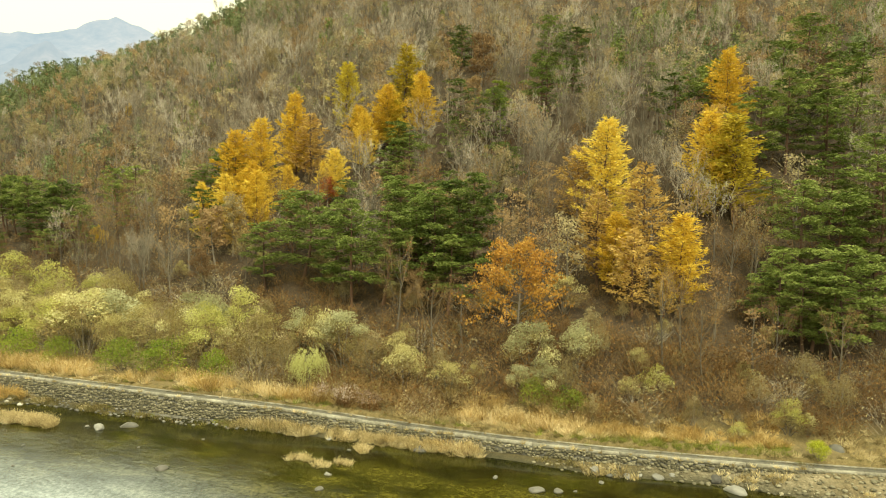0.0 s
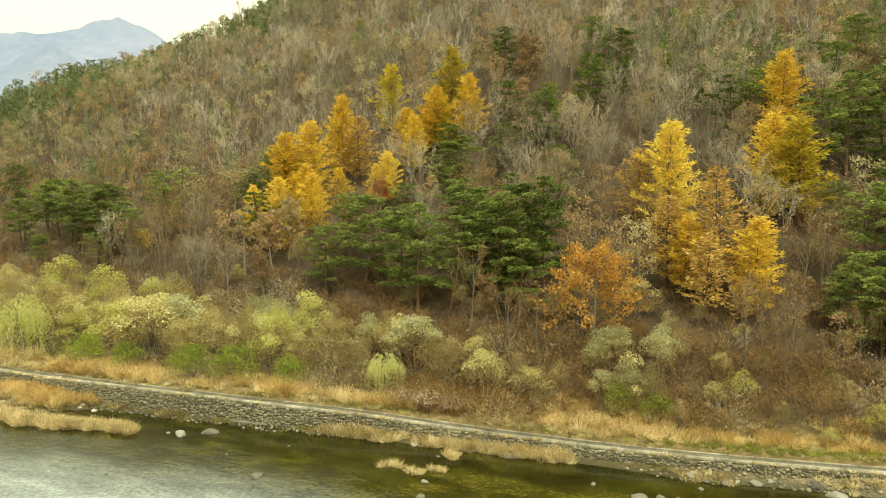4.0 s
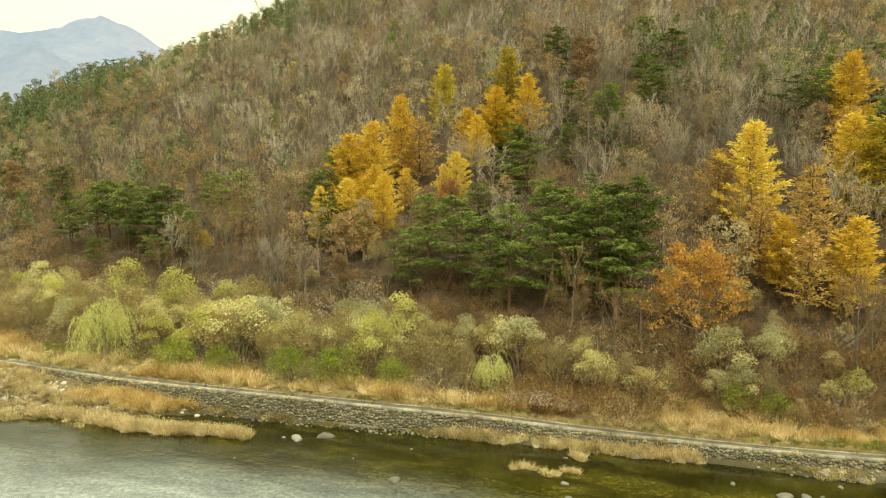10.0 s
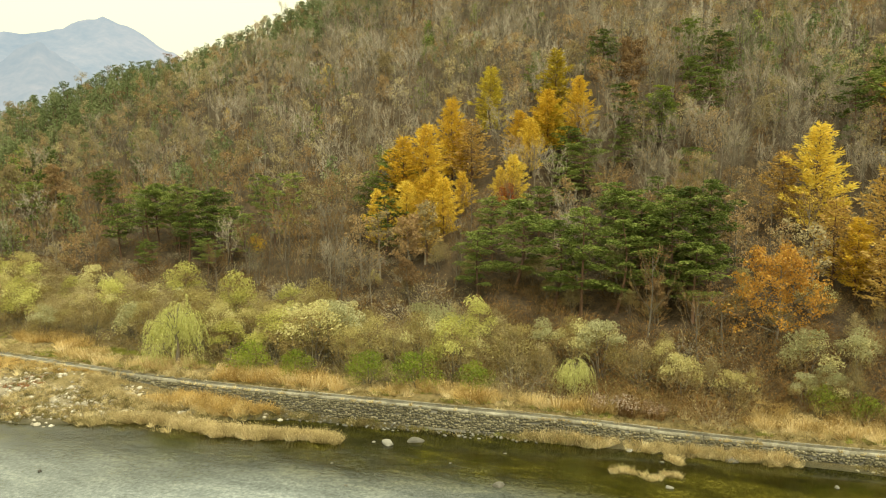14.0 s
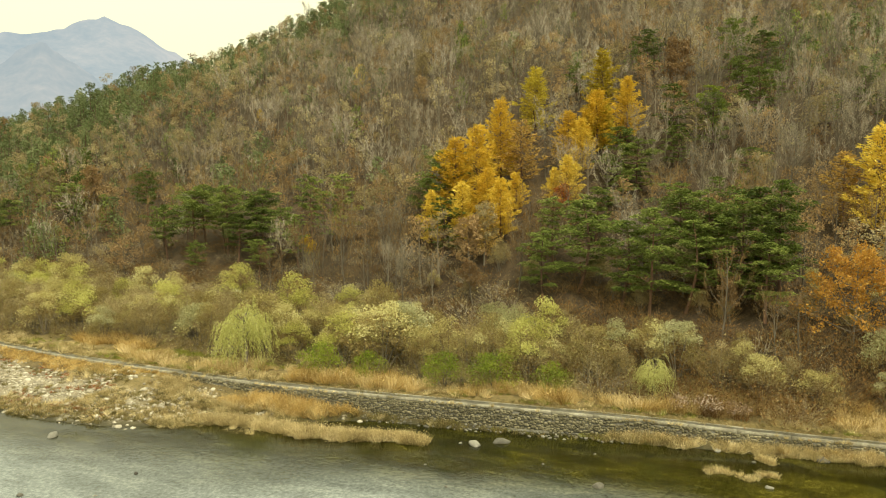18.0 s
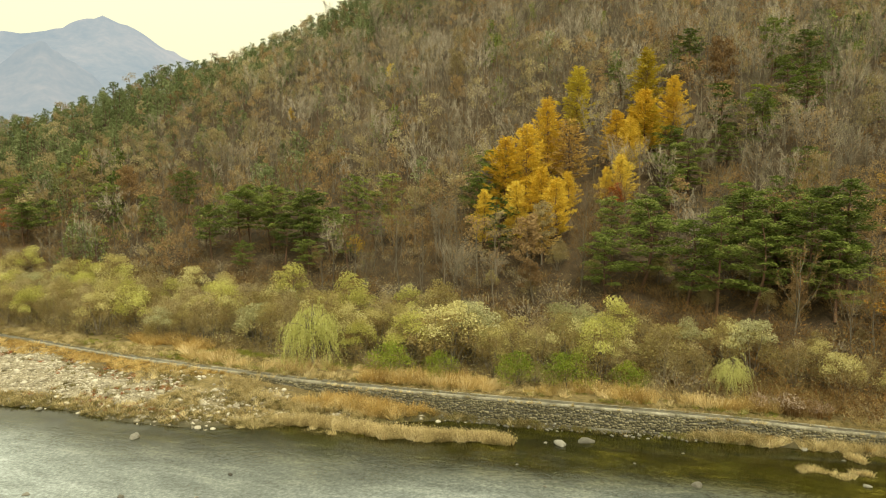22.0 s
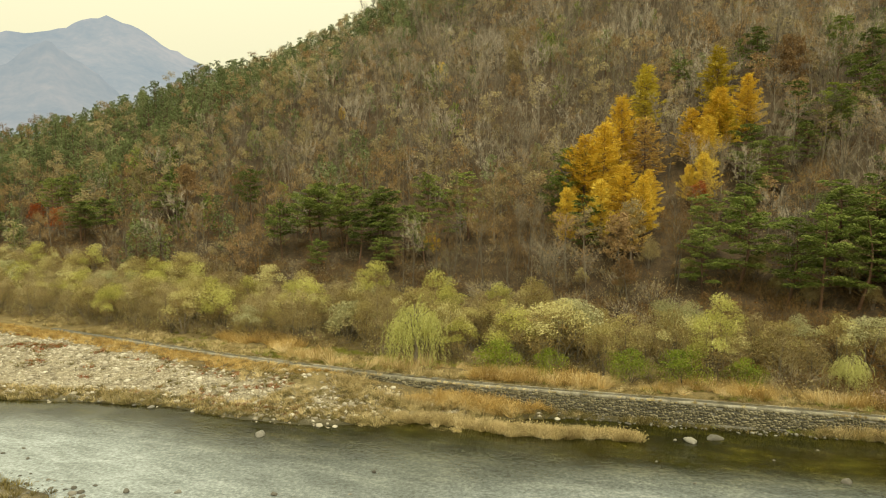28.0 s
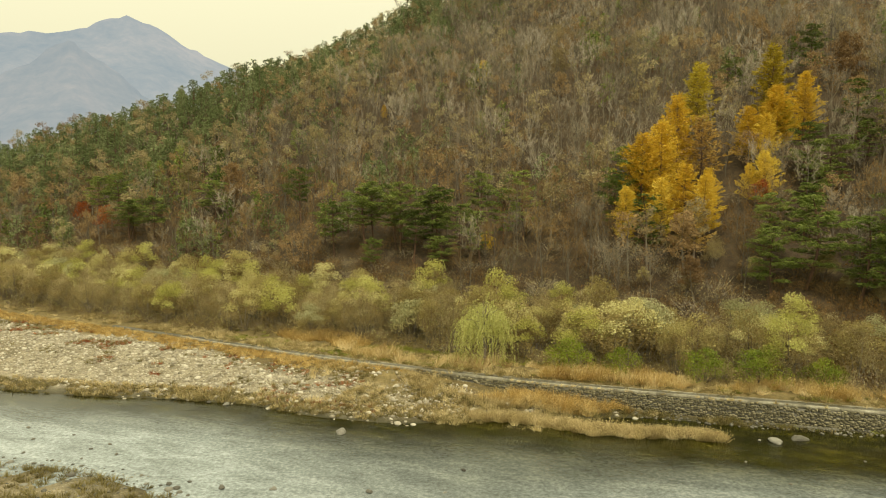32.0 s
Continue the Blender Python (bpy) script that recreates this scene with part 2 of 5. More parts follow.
BARK = bark_material("grey_bark", (0.10, 0.083, 0.06), (0.24, 0.205, 0.155))
BARK_PINE = bark_material("red_pine_bark", (0.055, 0.032, 0.02), (0.18, 0.10, 0.06))
STRAW = leaf_material("straw_coloured_reed", [(0.27, 0.185, 0.07), (0.50, 0.365, 0.15), (0.66, 0.52, 0.26), (0.80, 0.67, 0.41)], 0.3, 0.3)
STRAW_GOLD = leaf_material("golden_dry_grass", [(0.26, 0.165, 0.05), (0.46, 0.305, 0.10), (0.60, 0.43, 0.16), (0.72, 0.57, 0.28)], 0.3, 0.3)
STRAW_PALE = leaf_material("pale_dry_reed", [(0.20, 0.15, 0.065), (0.40, 0.315, 0.145), (0.56, 0.45, 0.23), (0.74, 0.63, 0.38)], 0.3, 0.3)
GRASS = leaf_material("green_grass", [(0.13, 0.15, 0.025), (0.22, 0.24, 0.04), (0.33, 0.32, 0.07)], 0.3, 0.35)
HERB_OLIVE = leaf_material("olive_brown_herbs", [(0.10, 0.08, 0.028), (0.18, 0.15, 0.055), (0.30, 0.25, 0.10)], 0.3)
RUST_HERB = leaf_material("rust_red_herbs", [(0.22, 0.07, 0.03), (0.33, 0.11, 0.04), (0.38, 0.17, 0.07)], 0.3)


SEED_HEAD = leaf_material("pale_seed_heads", [(0.34, 0.24, 0.18), (0.55, 0.43, 0.35), (0.72, 0.62, 0.52)], 0.3)


def stone_material(name, dark, mid, light, rough=0.85):
    m, nt, p = material(name)
    v = object_coords(nt)
    n = noise_node(nt, 2.2, 6, 0.7, v)
    geo = nt.nodes.new("ShaderNodeNewGeometry")
    info = nt.nodes.new("ShaderNodeObjectInfo")
    own = maths(nt, "FRACT", maths(nt, "ADD", geo.outputs["Random Per Island"], info.outputs["Random"]))
    fac = maths(nt, "ADD", maths(nt, "MULTIPLY", n.outputs["Fac"], 0.55), maths(nt, "MULTIPLY", own, 0.5))
    r = ramp_node(nt, [(0.2, dark), (0.5, mid), (0.8, light)])
    nt.links.new(fac, r.inputs[0])
    nt.links.new(r.outputs[0], p.inputs["Base Color"])
    p.inputs["Roughness"].default_value = rough
    bumped(nt, p, noise_node(nt, 9, 6, 0.7, v).outputs["Fac"], 0.5, 0.04)
    return m


ROCK = stone_material("grey_river_rock", (0.045, 0.041, 0.032), (0.12, 0.112, 0.092), (0.25, 0.24, 0.205))
ROCK_DARK = stone_material("wet_dark_rock", (0.03, 0.027, 0.02), (0.07, 0.063, 0.05), (0.14, 0.13, 0.105), 0.7)
GRAVEL = stone_material("pale_gravel_stones", (0.13, 0.108, 0.07), (0.29, 0.258, 0.195), (0.56, 0.52, 0.43))
WALL_STONE = stone_material("lichened_wall_stone", (0.065, 0.057, 0.031), (0.145, 0.128, 0.076), (0.27, 0.242, 0.155))


def path_material(name, k):
    m, nt, p = material(name)
    v = object_coords(nt)
    n, n2, n3 = noise_node(nt, 0.55, 5, 0.7, v), noise_node(nt, 4, 6, 0.7, v), noise_node(nt, 30, 3, 0.6, v)
    r = ramp_node(nt, [(0.36, (0.085 * k, 0.077 * k, 0.052 * k)), (0.49, (0.165 * k, 0.152 * k, 0.112 * k)), (0.62, (0.28 * k, 0.265 * k, 0.21 * k))])
    nt.links.new(maths(nt, "ADD", maths(nt, "MULTIPLY", n.outputs["Fac"], 0.6), maths(nt, "MULTIPLY", n2.outputs["Fac"], 0.4)), r.inputs[0])
    nt.links.new(r.outputs[0], p.inputs["Base Color"])
    p.inputs["Roughness"].default_value = 0.9
    bumped(nt, p, n3.outputs["Fac"], 0.4, 0.02)
    return m


CONCRETE = path_material("weathered_concrete", 0.62)
CONCRETE_PALE = path_material("pale_concrete", 1.4)


def ground_material():
    """Leaf litter on the hill, dry turf by the path, gravel and silt by the water; the shares lie in colour attributes."""
    m, nt, p = material("ground_cover")
    v = object_coords(nt)
    big, mid, fine = noise_node(nt, 0.09, 5, 0.6, v), noise_node(nt, 0.8, 6, 0.7, v), noise_node(nt, 6.0, 6, 0.75, v)
    grain = maths(nt, "ADD", maths(nt, "MULTIPLY", mid.outputs["Fac"], 0.45), maths(nt, "MULTIPLY", fine.outputs["Fac"], 0.55))
    litter = ramp_node(nt, [(0.36, (0.022, 0.015, 0.007)), (0.5, (0.055, 0.036, 0.017)), (0.64, (0.12, 0.08, 0.04))])
    turf = ramp_node(nt, [(0.36, (0.07, 0.055, 0.018)), (0.5, (0.16, 0.12, 0.045)), (0.64, (0.30, 0.225, 0.095))])
    gravel = ramp_node(nt, [(0.36, (0.09, 0.074, 0.042)), (0.5, (0.25, 0.215, 0.145)), (0.64, (0.50, 0.45, 0.35))])
    silt = ramp_node(nt, [(0.3, (0.016, 0.015, 0.006)), (0.5, (0.040, 0.036, 0.014)), (0.7, (0.085, 0.075, 0.034))])
    for r in (litter, turf, gravel, silt):
        nt.links.new(grain, r.inputs[0])
    att = nt.nodes.new("ShaderNodeAttribute")
    att.attribute_name = "cover"
    sep = nt.nodes.new("ShaderNodeSeparateColor")
    nt.links.new(att.outputs["Color"], sep.inputs[0])

    def patchy(share):
        return maths(nt, "SMOOTH_MIN", 1.0, maths(nt, "MAXIMUM", 0.0, maths(nt, "MULTIPLY_ADD", maths(nt, "ADD", share, maths(nt, "MULTIPLY", maths(nt, "SUBTRACT", big.outputs["Fac"], 0.5), 0.9)), 3.0, -1.0)), 0.1)
    col = mixed(nt, patchy(sep.outputs[0]), litter.outputs[0], turf.outputs[0])
    col = mixed(nt, patchy(sep.outputs[1]), col, gravel.outputs[0])
    col = mixed(nt, sep.outputs[2], col, silt.outputs[0])
    nt.links.new(col, p.inputs["Base Color"])
    p.inputs["Roughness"].default_value = 0.95
    bumped(nt, p, grain, 0.9, 0.25)
    return m


GROUND = ground_material()


def water_material():
    m, nt, p = material("shallow_river_water")
    v = object_coords(nt)
    along = nt.nodes.new("ShaderNodeMapping")
    along.inputs["Rotation"].default_value = (0, 0, radians(24))
    nt.links.new(v, along.inputs["Vector"])
    streak = nt.nodes.new("ShaderNodeMapping")
    streak.inputs["Scale"].default_value = (0.16, 0.42, 1)
    nt.links.new(along.outputs[0], streak.inputs["Vector"])
    weed = noise_node(nt, 1.0, 6, 0.68, streak.outputs[0])
    weed.inputs["Distortion"].default_value = 0.6
    spots = noise_node(nt, 2.6, 6, 0.75, v)
    att = nt.nodes.new("ShaderNodeAttribute")
    att.attribute_name = "cover"
    sep = nt.nodes.new("ShaderNodeSeparateColor")
    nt.links.new(att.outputs["Color"], sep.inputs[0])
    fac = maths(nt, "ADD", maths(nt, "MULTIPLY", weed.outputs["Fac"], 0.55), maths(nt, "MULTIPLY", spots.outputs["Fac"], 0.45))
    fac = maths(nt, "ADD", maths(nt, "MULTIPLY_ADD", fac, 1.9, -0.45), maths(nt, "MULTIPLY_ADD", sep.outputs[0], 0.17, -0.12))
    bed = ramp_node(nt, [(0.28, (0.008, 0.0085, 0.001)), (0.44, (0.020, 0.0195, 0.002)), (0.58, (0.046, 0.042, 0.005)), (0.76, (0.100, 0.086, 0.014))])
    nt.links.new(fac, bed.inputs[0])
    # gravel bed, lightened and blued to paint in the sky's reflection
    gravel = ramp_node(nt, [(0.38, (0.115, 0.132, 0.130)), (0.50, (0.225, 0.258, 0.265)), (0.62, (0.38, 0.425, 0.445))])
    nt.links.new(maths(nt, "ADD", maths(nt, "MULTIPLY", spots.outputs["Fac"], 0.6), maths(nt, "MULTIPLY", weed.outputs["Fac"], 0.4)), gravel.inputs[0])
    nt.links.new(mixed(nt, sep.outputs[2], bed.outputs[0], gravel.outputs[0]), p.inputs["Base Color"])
    p.inputs["IOR"].default_value = 1.34
    p.inputs["Roughness"].default_value = 0.11
    rip = nt.nodes.new("ShaderNodeMapping")
    rip.inputs["Scale"].default_value = (0.7, 1.5, 1)
    nt.links.new(along.outputs[0], rip.inputs["Vector"])
    w1, w2 = noise_node(nt, 1.3, 4, 0.65, rip.outputs[0]), noise_node(nt, 5.5, 4, 0.6, rip.outputs[0])
    calm = ramp_node(nt, [(0.38, (0.25, 0.25, 0.25)), (0.62, (1, 1, 1))])
    nt.links.new(noise_node(nt, 0.16, 4, 0.6, along.outputs[0]).outputs["Fac"], calm.inputs[0])
    h = maths(nt, "ADD", w1.outputs["Fac"], maths(nt, "MULTIPLY", w2.outputs["Fac"], 0.33))
    h = maths(nt, "MULTIPLY", h, calm.outputs[0])
    bumped(nt, p, maths(nt, "MULTIPLY", h, sep.outputs[1]), 1.0, 0.075)
    return m


WATER = water_material()


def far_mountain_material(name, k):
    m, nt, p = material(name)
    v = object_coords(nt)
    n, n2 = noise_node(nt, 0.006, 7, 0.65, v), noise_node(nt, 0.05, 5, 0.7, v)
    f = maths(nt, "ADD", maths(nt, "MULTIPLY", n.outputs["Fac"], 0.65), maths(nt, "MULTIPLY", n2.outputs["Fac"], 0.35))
    # the haze of distance is painted as pale blue emission; the woods don't glow
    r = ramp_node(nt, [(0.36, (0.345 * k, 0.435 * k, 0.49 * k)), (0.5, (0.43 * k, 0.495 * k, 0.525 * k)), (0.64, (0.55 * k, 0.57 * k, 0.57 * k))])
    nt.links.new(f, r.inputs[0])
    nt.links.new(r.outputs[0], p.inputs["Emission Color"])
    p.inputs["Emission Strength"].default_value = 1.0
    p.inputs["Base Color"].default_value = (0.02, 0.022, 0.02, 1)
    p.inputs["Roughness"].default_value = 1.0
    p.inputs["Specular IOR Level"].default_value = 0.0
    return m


FAR = far_mountain_material("far_woods_painted_haze", 1.0)
FAR_SPUR = far_mountain_material("spur_woods_painted_haze", 0.92)

# ---- mesh tools ----
rng = np.random.default_rng(7)


def mesh_of(name, verts, faces, mats, tone=None, smooth=False, slots=None):
    """A mesh from arrays: verts (n, 3); faces (m, 3) or (m, 4)."""
    verts, faces = np.asarray(verts, np.float32), np.asarray(faces, np.int32)
    me = bpy.data.meshes.new(name)
    me.vertices.add(len(verts))
    me.vertices.foreach_set("co", verts.ravel())
    k = faces.shape[1]
    me.loops.add(faces.size)
    me.loops.foreach_set("vertex_index", faces.ravel())
    me.polygons.add(len(faces))
    me.polygons.foreach_set("loop_start", np.arange(len(faces), dtype=np.int32) * k)
    if smooth:
        me.polygons.foreach_set("use_smooth", np.ones(len(faces), bool))
    for m in (mats if isinstance(mats, (list, tuple)) else [mats]):
        me.materials.append(m)
    if slots is not None:
        me.polygons.foreach_set("material_index", np.asarray(slots, np.int32))
    if tone is not None:
        a = me.attributes.new("tone", "FLOAT", "POINT")
        a.data.foreach_set("value", np.asarray(tone, np.float32))
    me.update(calc_edges=True)
    return me


def joined(chunks):
    """Joins (verts, faces) pairs."""
    vs, fs, n = [], [], 0
    for v, f in chunks:
        vs.append(v)
        fs.append(np.asarray(f) + n)
        n += len(v)
    return np.concatenate(vs), np.concatenate(fs)


def tube(points, radii, sides=5):
    """A tapered limb, in triangles."""
    points, radii = np.asarray(points, float), np.asarray(radii, float)
    d = np.gradient(points, axis=0)
    d /= np.linalg.norm(d, axis=1)[:, None] + 1e-9
    ref = np.where(np.abs(d[:, 2:3]) > 0.9, np.array([[1.0, 0, 0]]), np.array([[0, 0, 1.0]]))
    u = np.cross(d, ref)
    u /= np.linalg.norm(u, axis=1)[:, None] + 1e-9
    w = np.cross(d, u)
    a = np.linspace(0, 2 * math.pi, sides, endpoint=False)
    v = (points[:, None, :] + radii[:, None, None] * (np.cos(a)[None, :, None] * u[:, None, :] + np.sin(a)[None, :, None] * w[:, None, :])).reshape(-1, 3)
    f = []
    for i in range(len(points) - 1):
        for j in range(sides):
            p, q = i * sides + j, i * sides + (j + 1) % sides
            f += [(p, q, q + sides), (p, q + sides, p + sides)]
    return v, np.array(f)


def unit(v):
    return v / (np.linalg.norm(v, axis=-1, keepdims=True) + 1e-9)


def blades(base, way, length, width):
    """Slim triangles: one for each base point, along way."""
    base, way = np.asarray(base, float), unit(np.asarray(way, float))
    n = len(base)
    side = unit(np.cross(way, rng.normal(size=(n, 3)))) * (np.broadcast_to(width, n)[:, None] / 2)
    tip = base + way * np.broadcast_to(length, n)[:, None]
    v = np.stack([base - side, base + side, tip], 1).reshape(-1, 3)
    return v, np.arange(3 * n).reshape(-1, 3)


def tufts(centre, size, up=0.0, flat=1.0):
    """Small leaf-like triangles of uneven shape about their centres."""
    n = len(centre)
    d = rng.normal(size=(n, 3))
    d[:, 2] = d[:, 2] * flat + up
    d = unit(d)
    s = unit(np.cross(d, rng.normal(size=(n, 3))))
    size = np.broadcast_to(size, n)[:, None] * rng.uniform(0.6, 1.35, (n, 1))
    v = np.stack([centre - d * size * 0.5 - s * size * rng.uniform(0.2, 0.5, (n, 1)), centre - d * size * 0.35 + s * size * rng.uniform(0.25, 0.55, (n, 1)), centre + d * size * 0.62], 1).reshape(-1, 3)
    return v, np.arange(3 * n).reshape(-1, 3)


def ball(n):
    return unit(rng.normal(size=(n, 3))) * rng.uniform(0, 1, (n, 1)) ** (1 / 3)


def limbs(h, spread, count, start=0.35, lift=0.6, lean=0.3, trunk_r=0.14, plain=False):
    """A trunk with forking limbs: the wood as triangles, and the points and ways at the limbs' outer ends."""
    wood, ends, ways = [], [], []
    steps = np.linspace(0, 1, 4 if plain else 8)
    bend = rng.normal(0, lean, 2)
    trunk = np.stack([bend[0] * np.sin(steps * 2.6) * h * 0.06, bend[1] * np.sin(steps * 2.2) * h * 0.06, steps * h * 0.93], 1)
    wood.append(tube(trunk, trunk_r * (1 - 0.86 * steps), 3 if plain else 5))
    for i in range(count):
        t = start + (0.97 - start) * (i + rng.uniform(0, 0.8)) / count
        a = i * 2.4 + rng.uniform(-0.4, 0.4)
        p = np.array([np.interp(t, steps, trunk[:, k]) for k in range(3)])
        L = spread * (1 - 0.62 * (t - start) / (1 - start)) * rng.uniform(0.7, 1.15)
        up = lift * rng.uniform(0.7, 1.3)
        way = unit(np.array([math.cos(a), math.sin(a), up]))
        q = p + way * L * 0.55
        r = q + unit(way + np.array([rng.normal(0, 0.25), rng.normal(0, 0.25), 0.25])) * L * 0.5
        wood.append(tube([p, q, r], trunk_r * (1 - 0.8 * t) * np.array([0.55, 0.34, 0.12]), 3))
        for s in (0.35, 0.6, 0.8, 1.0):
            e = p + (q - p) * min(1, s / 0.55) if s < 0.55 else q + (r - q) * (s - 0.55) / 0.45
            ends.append(e)
            ways.append(unit(r - p))
        for k in range(2):
            b = q + (r - q) * rng.uniform(0, 0.6)
            w2 = unit(way + rng.normal(0, 0.55, 3))
            e2 = b + w2 * L * 0.42
            if not plain:
                wood.append(tube([b, (b + e2) / 2, e2], trunk_r * 0.22 * np.array([0.8, 0.5, 0.2]), 3))
            ends += [b + (e2 - b) * 0.6, e2]
            ways += [w2, w2]
    ends.append(trunk[-1])
    ways.append(np.array([0, 0, 1.0]))
    return joined(wood), np.array(ends), np.array(ways)


# each builder returns a list of (part name, (verts, faces)); trees are built about 10 m tall on their own foot
def sprays(centre, way, length, width, tilt=0.3):
    """Flat-lying sprays of needles: slim triangles along way, their faces turned upward but for a tilt."""
    n = len(centre)
    d = unit(np.asarray(way, float))
    up = np.array([0, 0, 1.0]) + rng.normal(0, tilt, (n, 3))
    side = unit(np.cross(d, up)) * (np.broadcast_to(width, n)[:, None] / 2)
    ln = np.broadcast_to(length, n)[:, None]
    v = np.stack([centre - d * ln * 0.45 - side, centre - d * ln * 0.3 + side, centre + d * ln * 0.6], 1).reshape(-1, 3)
    return v, np.arange(3 * n).reshape(-1, 3)


def make_pine(h=12.0, dense=1.0, whorl=23, bare=0.16, wide=3.5, size=0.34):
    """A red pine: a bending trunk and level boughs that carry flat, separate cushions of needles."""
    steps = np.linspace(0, 1, 9)
    bend = rng.normal(0, 0.5, 2)
    trunk = np.stack([bend[0] * np.sin(steps * 3.0), bend[1] * np.sin(steps * 2.4), steps * h * 0.96], 1)
    wood, centres, ways, shade = [tube(trunk, 0.21 * (1 - 0.85 * steps) + 0.015, 6 if dense > 0.5 else 4)], [], [], []

    def cushion(c, out, along, across):
        n = int(66 * dense)
        a, f = rng.uniform(0, 6.283, n), np.sqrt(rng.uniform(0, 1, n))
        side = np.array([-out[1], out[0], 0])
        off = out * (np.cos(a) * f * along)[:, None] + side * (np.sin(a) * f * across)[:, None]
        lift = 0.30 * (1 - f * f) * along + rng.normal(0, 0.06, n) - 0.10 * (rng.uniform(0, 1, n) < 0.3)
        centres.append(c + off + np.array([0, 0, 1.0]) * lift[:, None])
        ways.append(unit(off + out * 0.35 + 1e-6) + rng.normal(0, 0.35, (n, 3)) * np.array([1, 1, 0.5]) + np.array([0, 0, 0.12]))
        shade.append(np.full(3 * n, rng.uniform(0, 0.3)))

    for i in range(whorl):
        t = bare + (0.98 - bare) * (i // 2 * 2 + rng.uniform(0, 0.7)) / whorl
        a = i * 2.4 + rng.uniform(-0.5, 0.5)
        p = np.array([np.interp(t, steps, trunk[:, k]) for k in range(3)])
        k = (t - bare) / (1 - bare)
        L = (wide * (1 - k) ** 0.4 * (0.62 + 0.45 * min(1, k * 2.4)) + 0.55) * rng.uniform(0.6, 1.15)
        out = np.array([math.cos(a), math.sin(a), 0.0])
        way = unit(out + np.array([0, 0, rng.uniform(-0.08, 0.14) + 0.3 * k]))
        mid, end = p + way * L * 0.55, p + way * L + np.array([0, 0, 0.08 * L])
        wood.append(tube([p, mid, end], 0.075 * np.array([1, 0.6, 0.2]) * (1.1 - 0.6 * k), 3))
        side = np.array([-out[1], out[0], 0])
        for j, s in enumerate(np.linspace(0.42, 1.0, 4 if L > 2.2 else 3 if L > 1.3 else 2)):
            c = p + way * L * s + side * (0.28 * L * (1.1 - s) * (-1) ** j) + np.array([0, 0, 0.08 * L * s * s + rng.normal(0, 0.07)])
            w = (0.66 + 0.12 * L) * rng.uniform(0.8, 1.25)
            cushion(c, out, w, w * 0.8)
    for j in range(3):
        a = j * 2.1
        cushion(trunk[-1] + np.array([math.cos(a) * 0.4, math.sin(a) * 0.4, 0.05 * j]), np.array([math.cos(a), math.sin(a), 0.0]), 0.6, 0.6)
    v, f = sprays(np.concatenate(centres), np.concatenate(ways), size / dense ** 0.4 * rng.uniform(0.7, 1.3, sum(map(len, centres))), 0.52 * size / dense ** 0.4, 0.6)
    return [("trunk", joined(wood)), ("crown", (v, f, np.concatenate(shade)))]


def make_far_pine(h=9.0, heads=10, n=34, size=0.42):
    """A pine seen far off: a stem and rounded tiers of needles."""
    wood, pts = [tube([(0, 0, 0), (0.1, 0, h * 0.5), (0, 0.1, h * 0.95)], [0.16, 0.11, 0.03], 3)], []
    for i in range(heads):
        k = (i + 0.5) / heads
        a = i * 2.4
        reach = 2.1 * (1 - k) ** 0.8 * rng.uniform(0.6, 1.1)
        c = np.array([math.cos(a) * reach, math.sin(a) * reach, h * (0.14 + 0.80 * k)])
        pts.append(c + ball(n) * np.array([1.3, 1.3, 0.85]) * (1.2 - 0.5 * k))
    return [("trunk", joined(wood)), ("crown", tufts(np.concatenate(pts), size, 0.2, 0.6))]


def make_larch(h=16.0, dense=1.0, wide=5.2, bare=0.14):
    steps = np.linspace(0, 1, 6)
    trunk = np.stack([rng.normal(0, 0.12, 6), rng.normal(0, 0.12, 6), steps * h], 1)
    wood, centres, ways = [tube(trunk, 0.2 * (1 - 0.93 * steps), 5)], [], []
    count = int(92 * math.sqrt(dense))
    for i in range(count):
        t = bare + (0.985 - bare) * ((i + rng.uniform(0, 0.9)) / count) ** 0.92
        a = i * 2.399 + rng.uniform(-0.3, 0.3)
        p = np.array([np.interp(t, steps, trunk[:, k]) for k in range(3)])
        k = (t - bare) / (1 - bare)
        L = (wide * (1 - k) ** 0.8 * (0.62 + 0.45 * min(1, k * 3)) + 0.3) * rng.uniform(0.35, 1.15)
        sag = rng.uniform(-0.10, 0.22)
        s = np.linspace(0.12, 1, 4)[:, None]
        arm = p + np.array([math.cos(a), math.sin(a), 0]) * L * s + np.array([0, 0, 1.0]) * ((0.20 + 0.24 * k) * L * s - sag * L * s * s + 0.16 * L * s ** 4)
        wood.append(tube(arm[[0, 2, 3]], np.array([0.045, 0.025, 0.008]) * (1.2 - 0.7 * k), 3))
        n = max(6, int((9 + 17 * L) * dense))
        f = rng.uniform(0.1, 1.02, n) ** 0.8
        pts = np.stack([np.interp(f, s[:, 0], arm[:, j]) for j in range(3)], 1)
        side = np.array([-math.sin(a), math.cos(a), 0]) * rng.normal(0, 0.30, (n, 1)) * (1.15 - 0.6 * f[:, None])
        pts += side + rng.normal(0, 0.2, (n, 3)) * np.array([0.8, 0.8, 0.95])
        centres.append(pts)
        # short tufts of needles stand out and up from the bough
        ways.append(side * 1.6 + np.array([math.cos(a), math.sin(a), 0]) * 0.75 + rng.normal(0, 0.35, (n, 3)) + np.array([0, 0, 0.25]))
    return [("trunk", joined(wood)), ("crown", blades(np.concatenate(centres), np.concatenate(ways), rng.uniform(0.3, 0.72, len(np.concatenate(centres))), 0.21 / math.sqrt(dense)))]


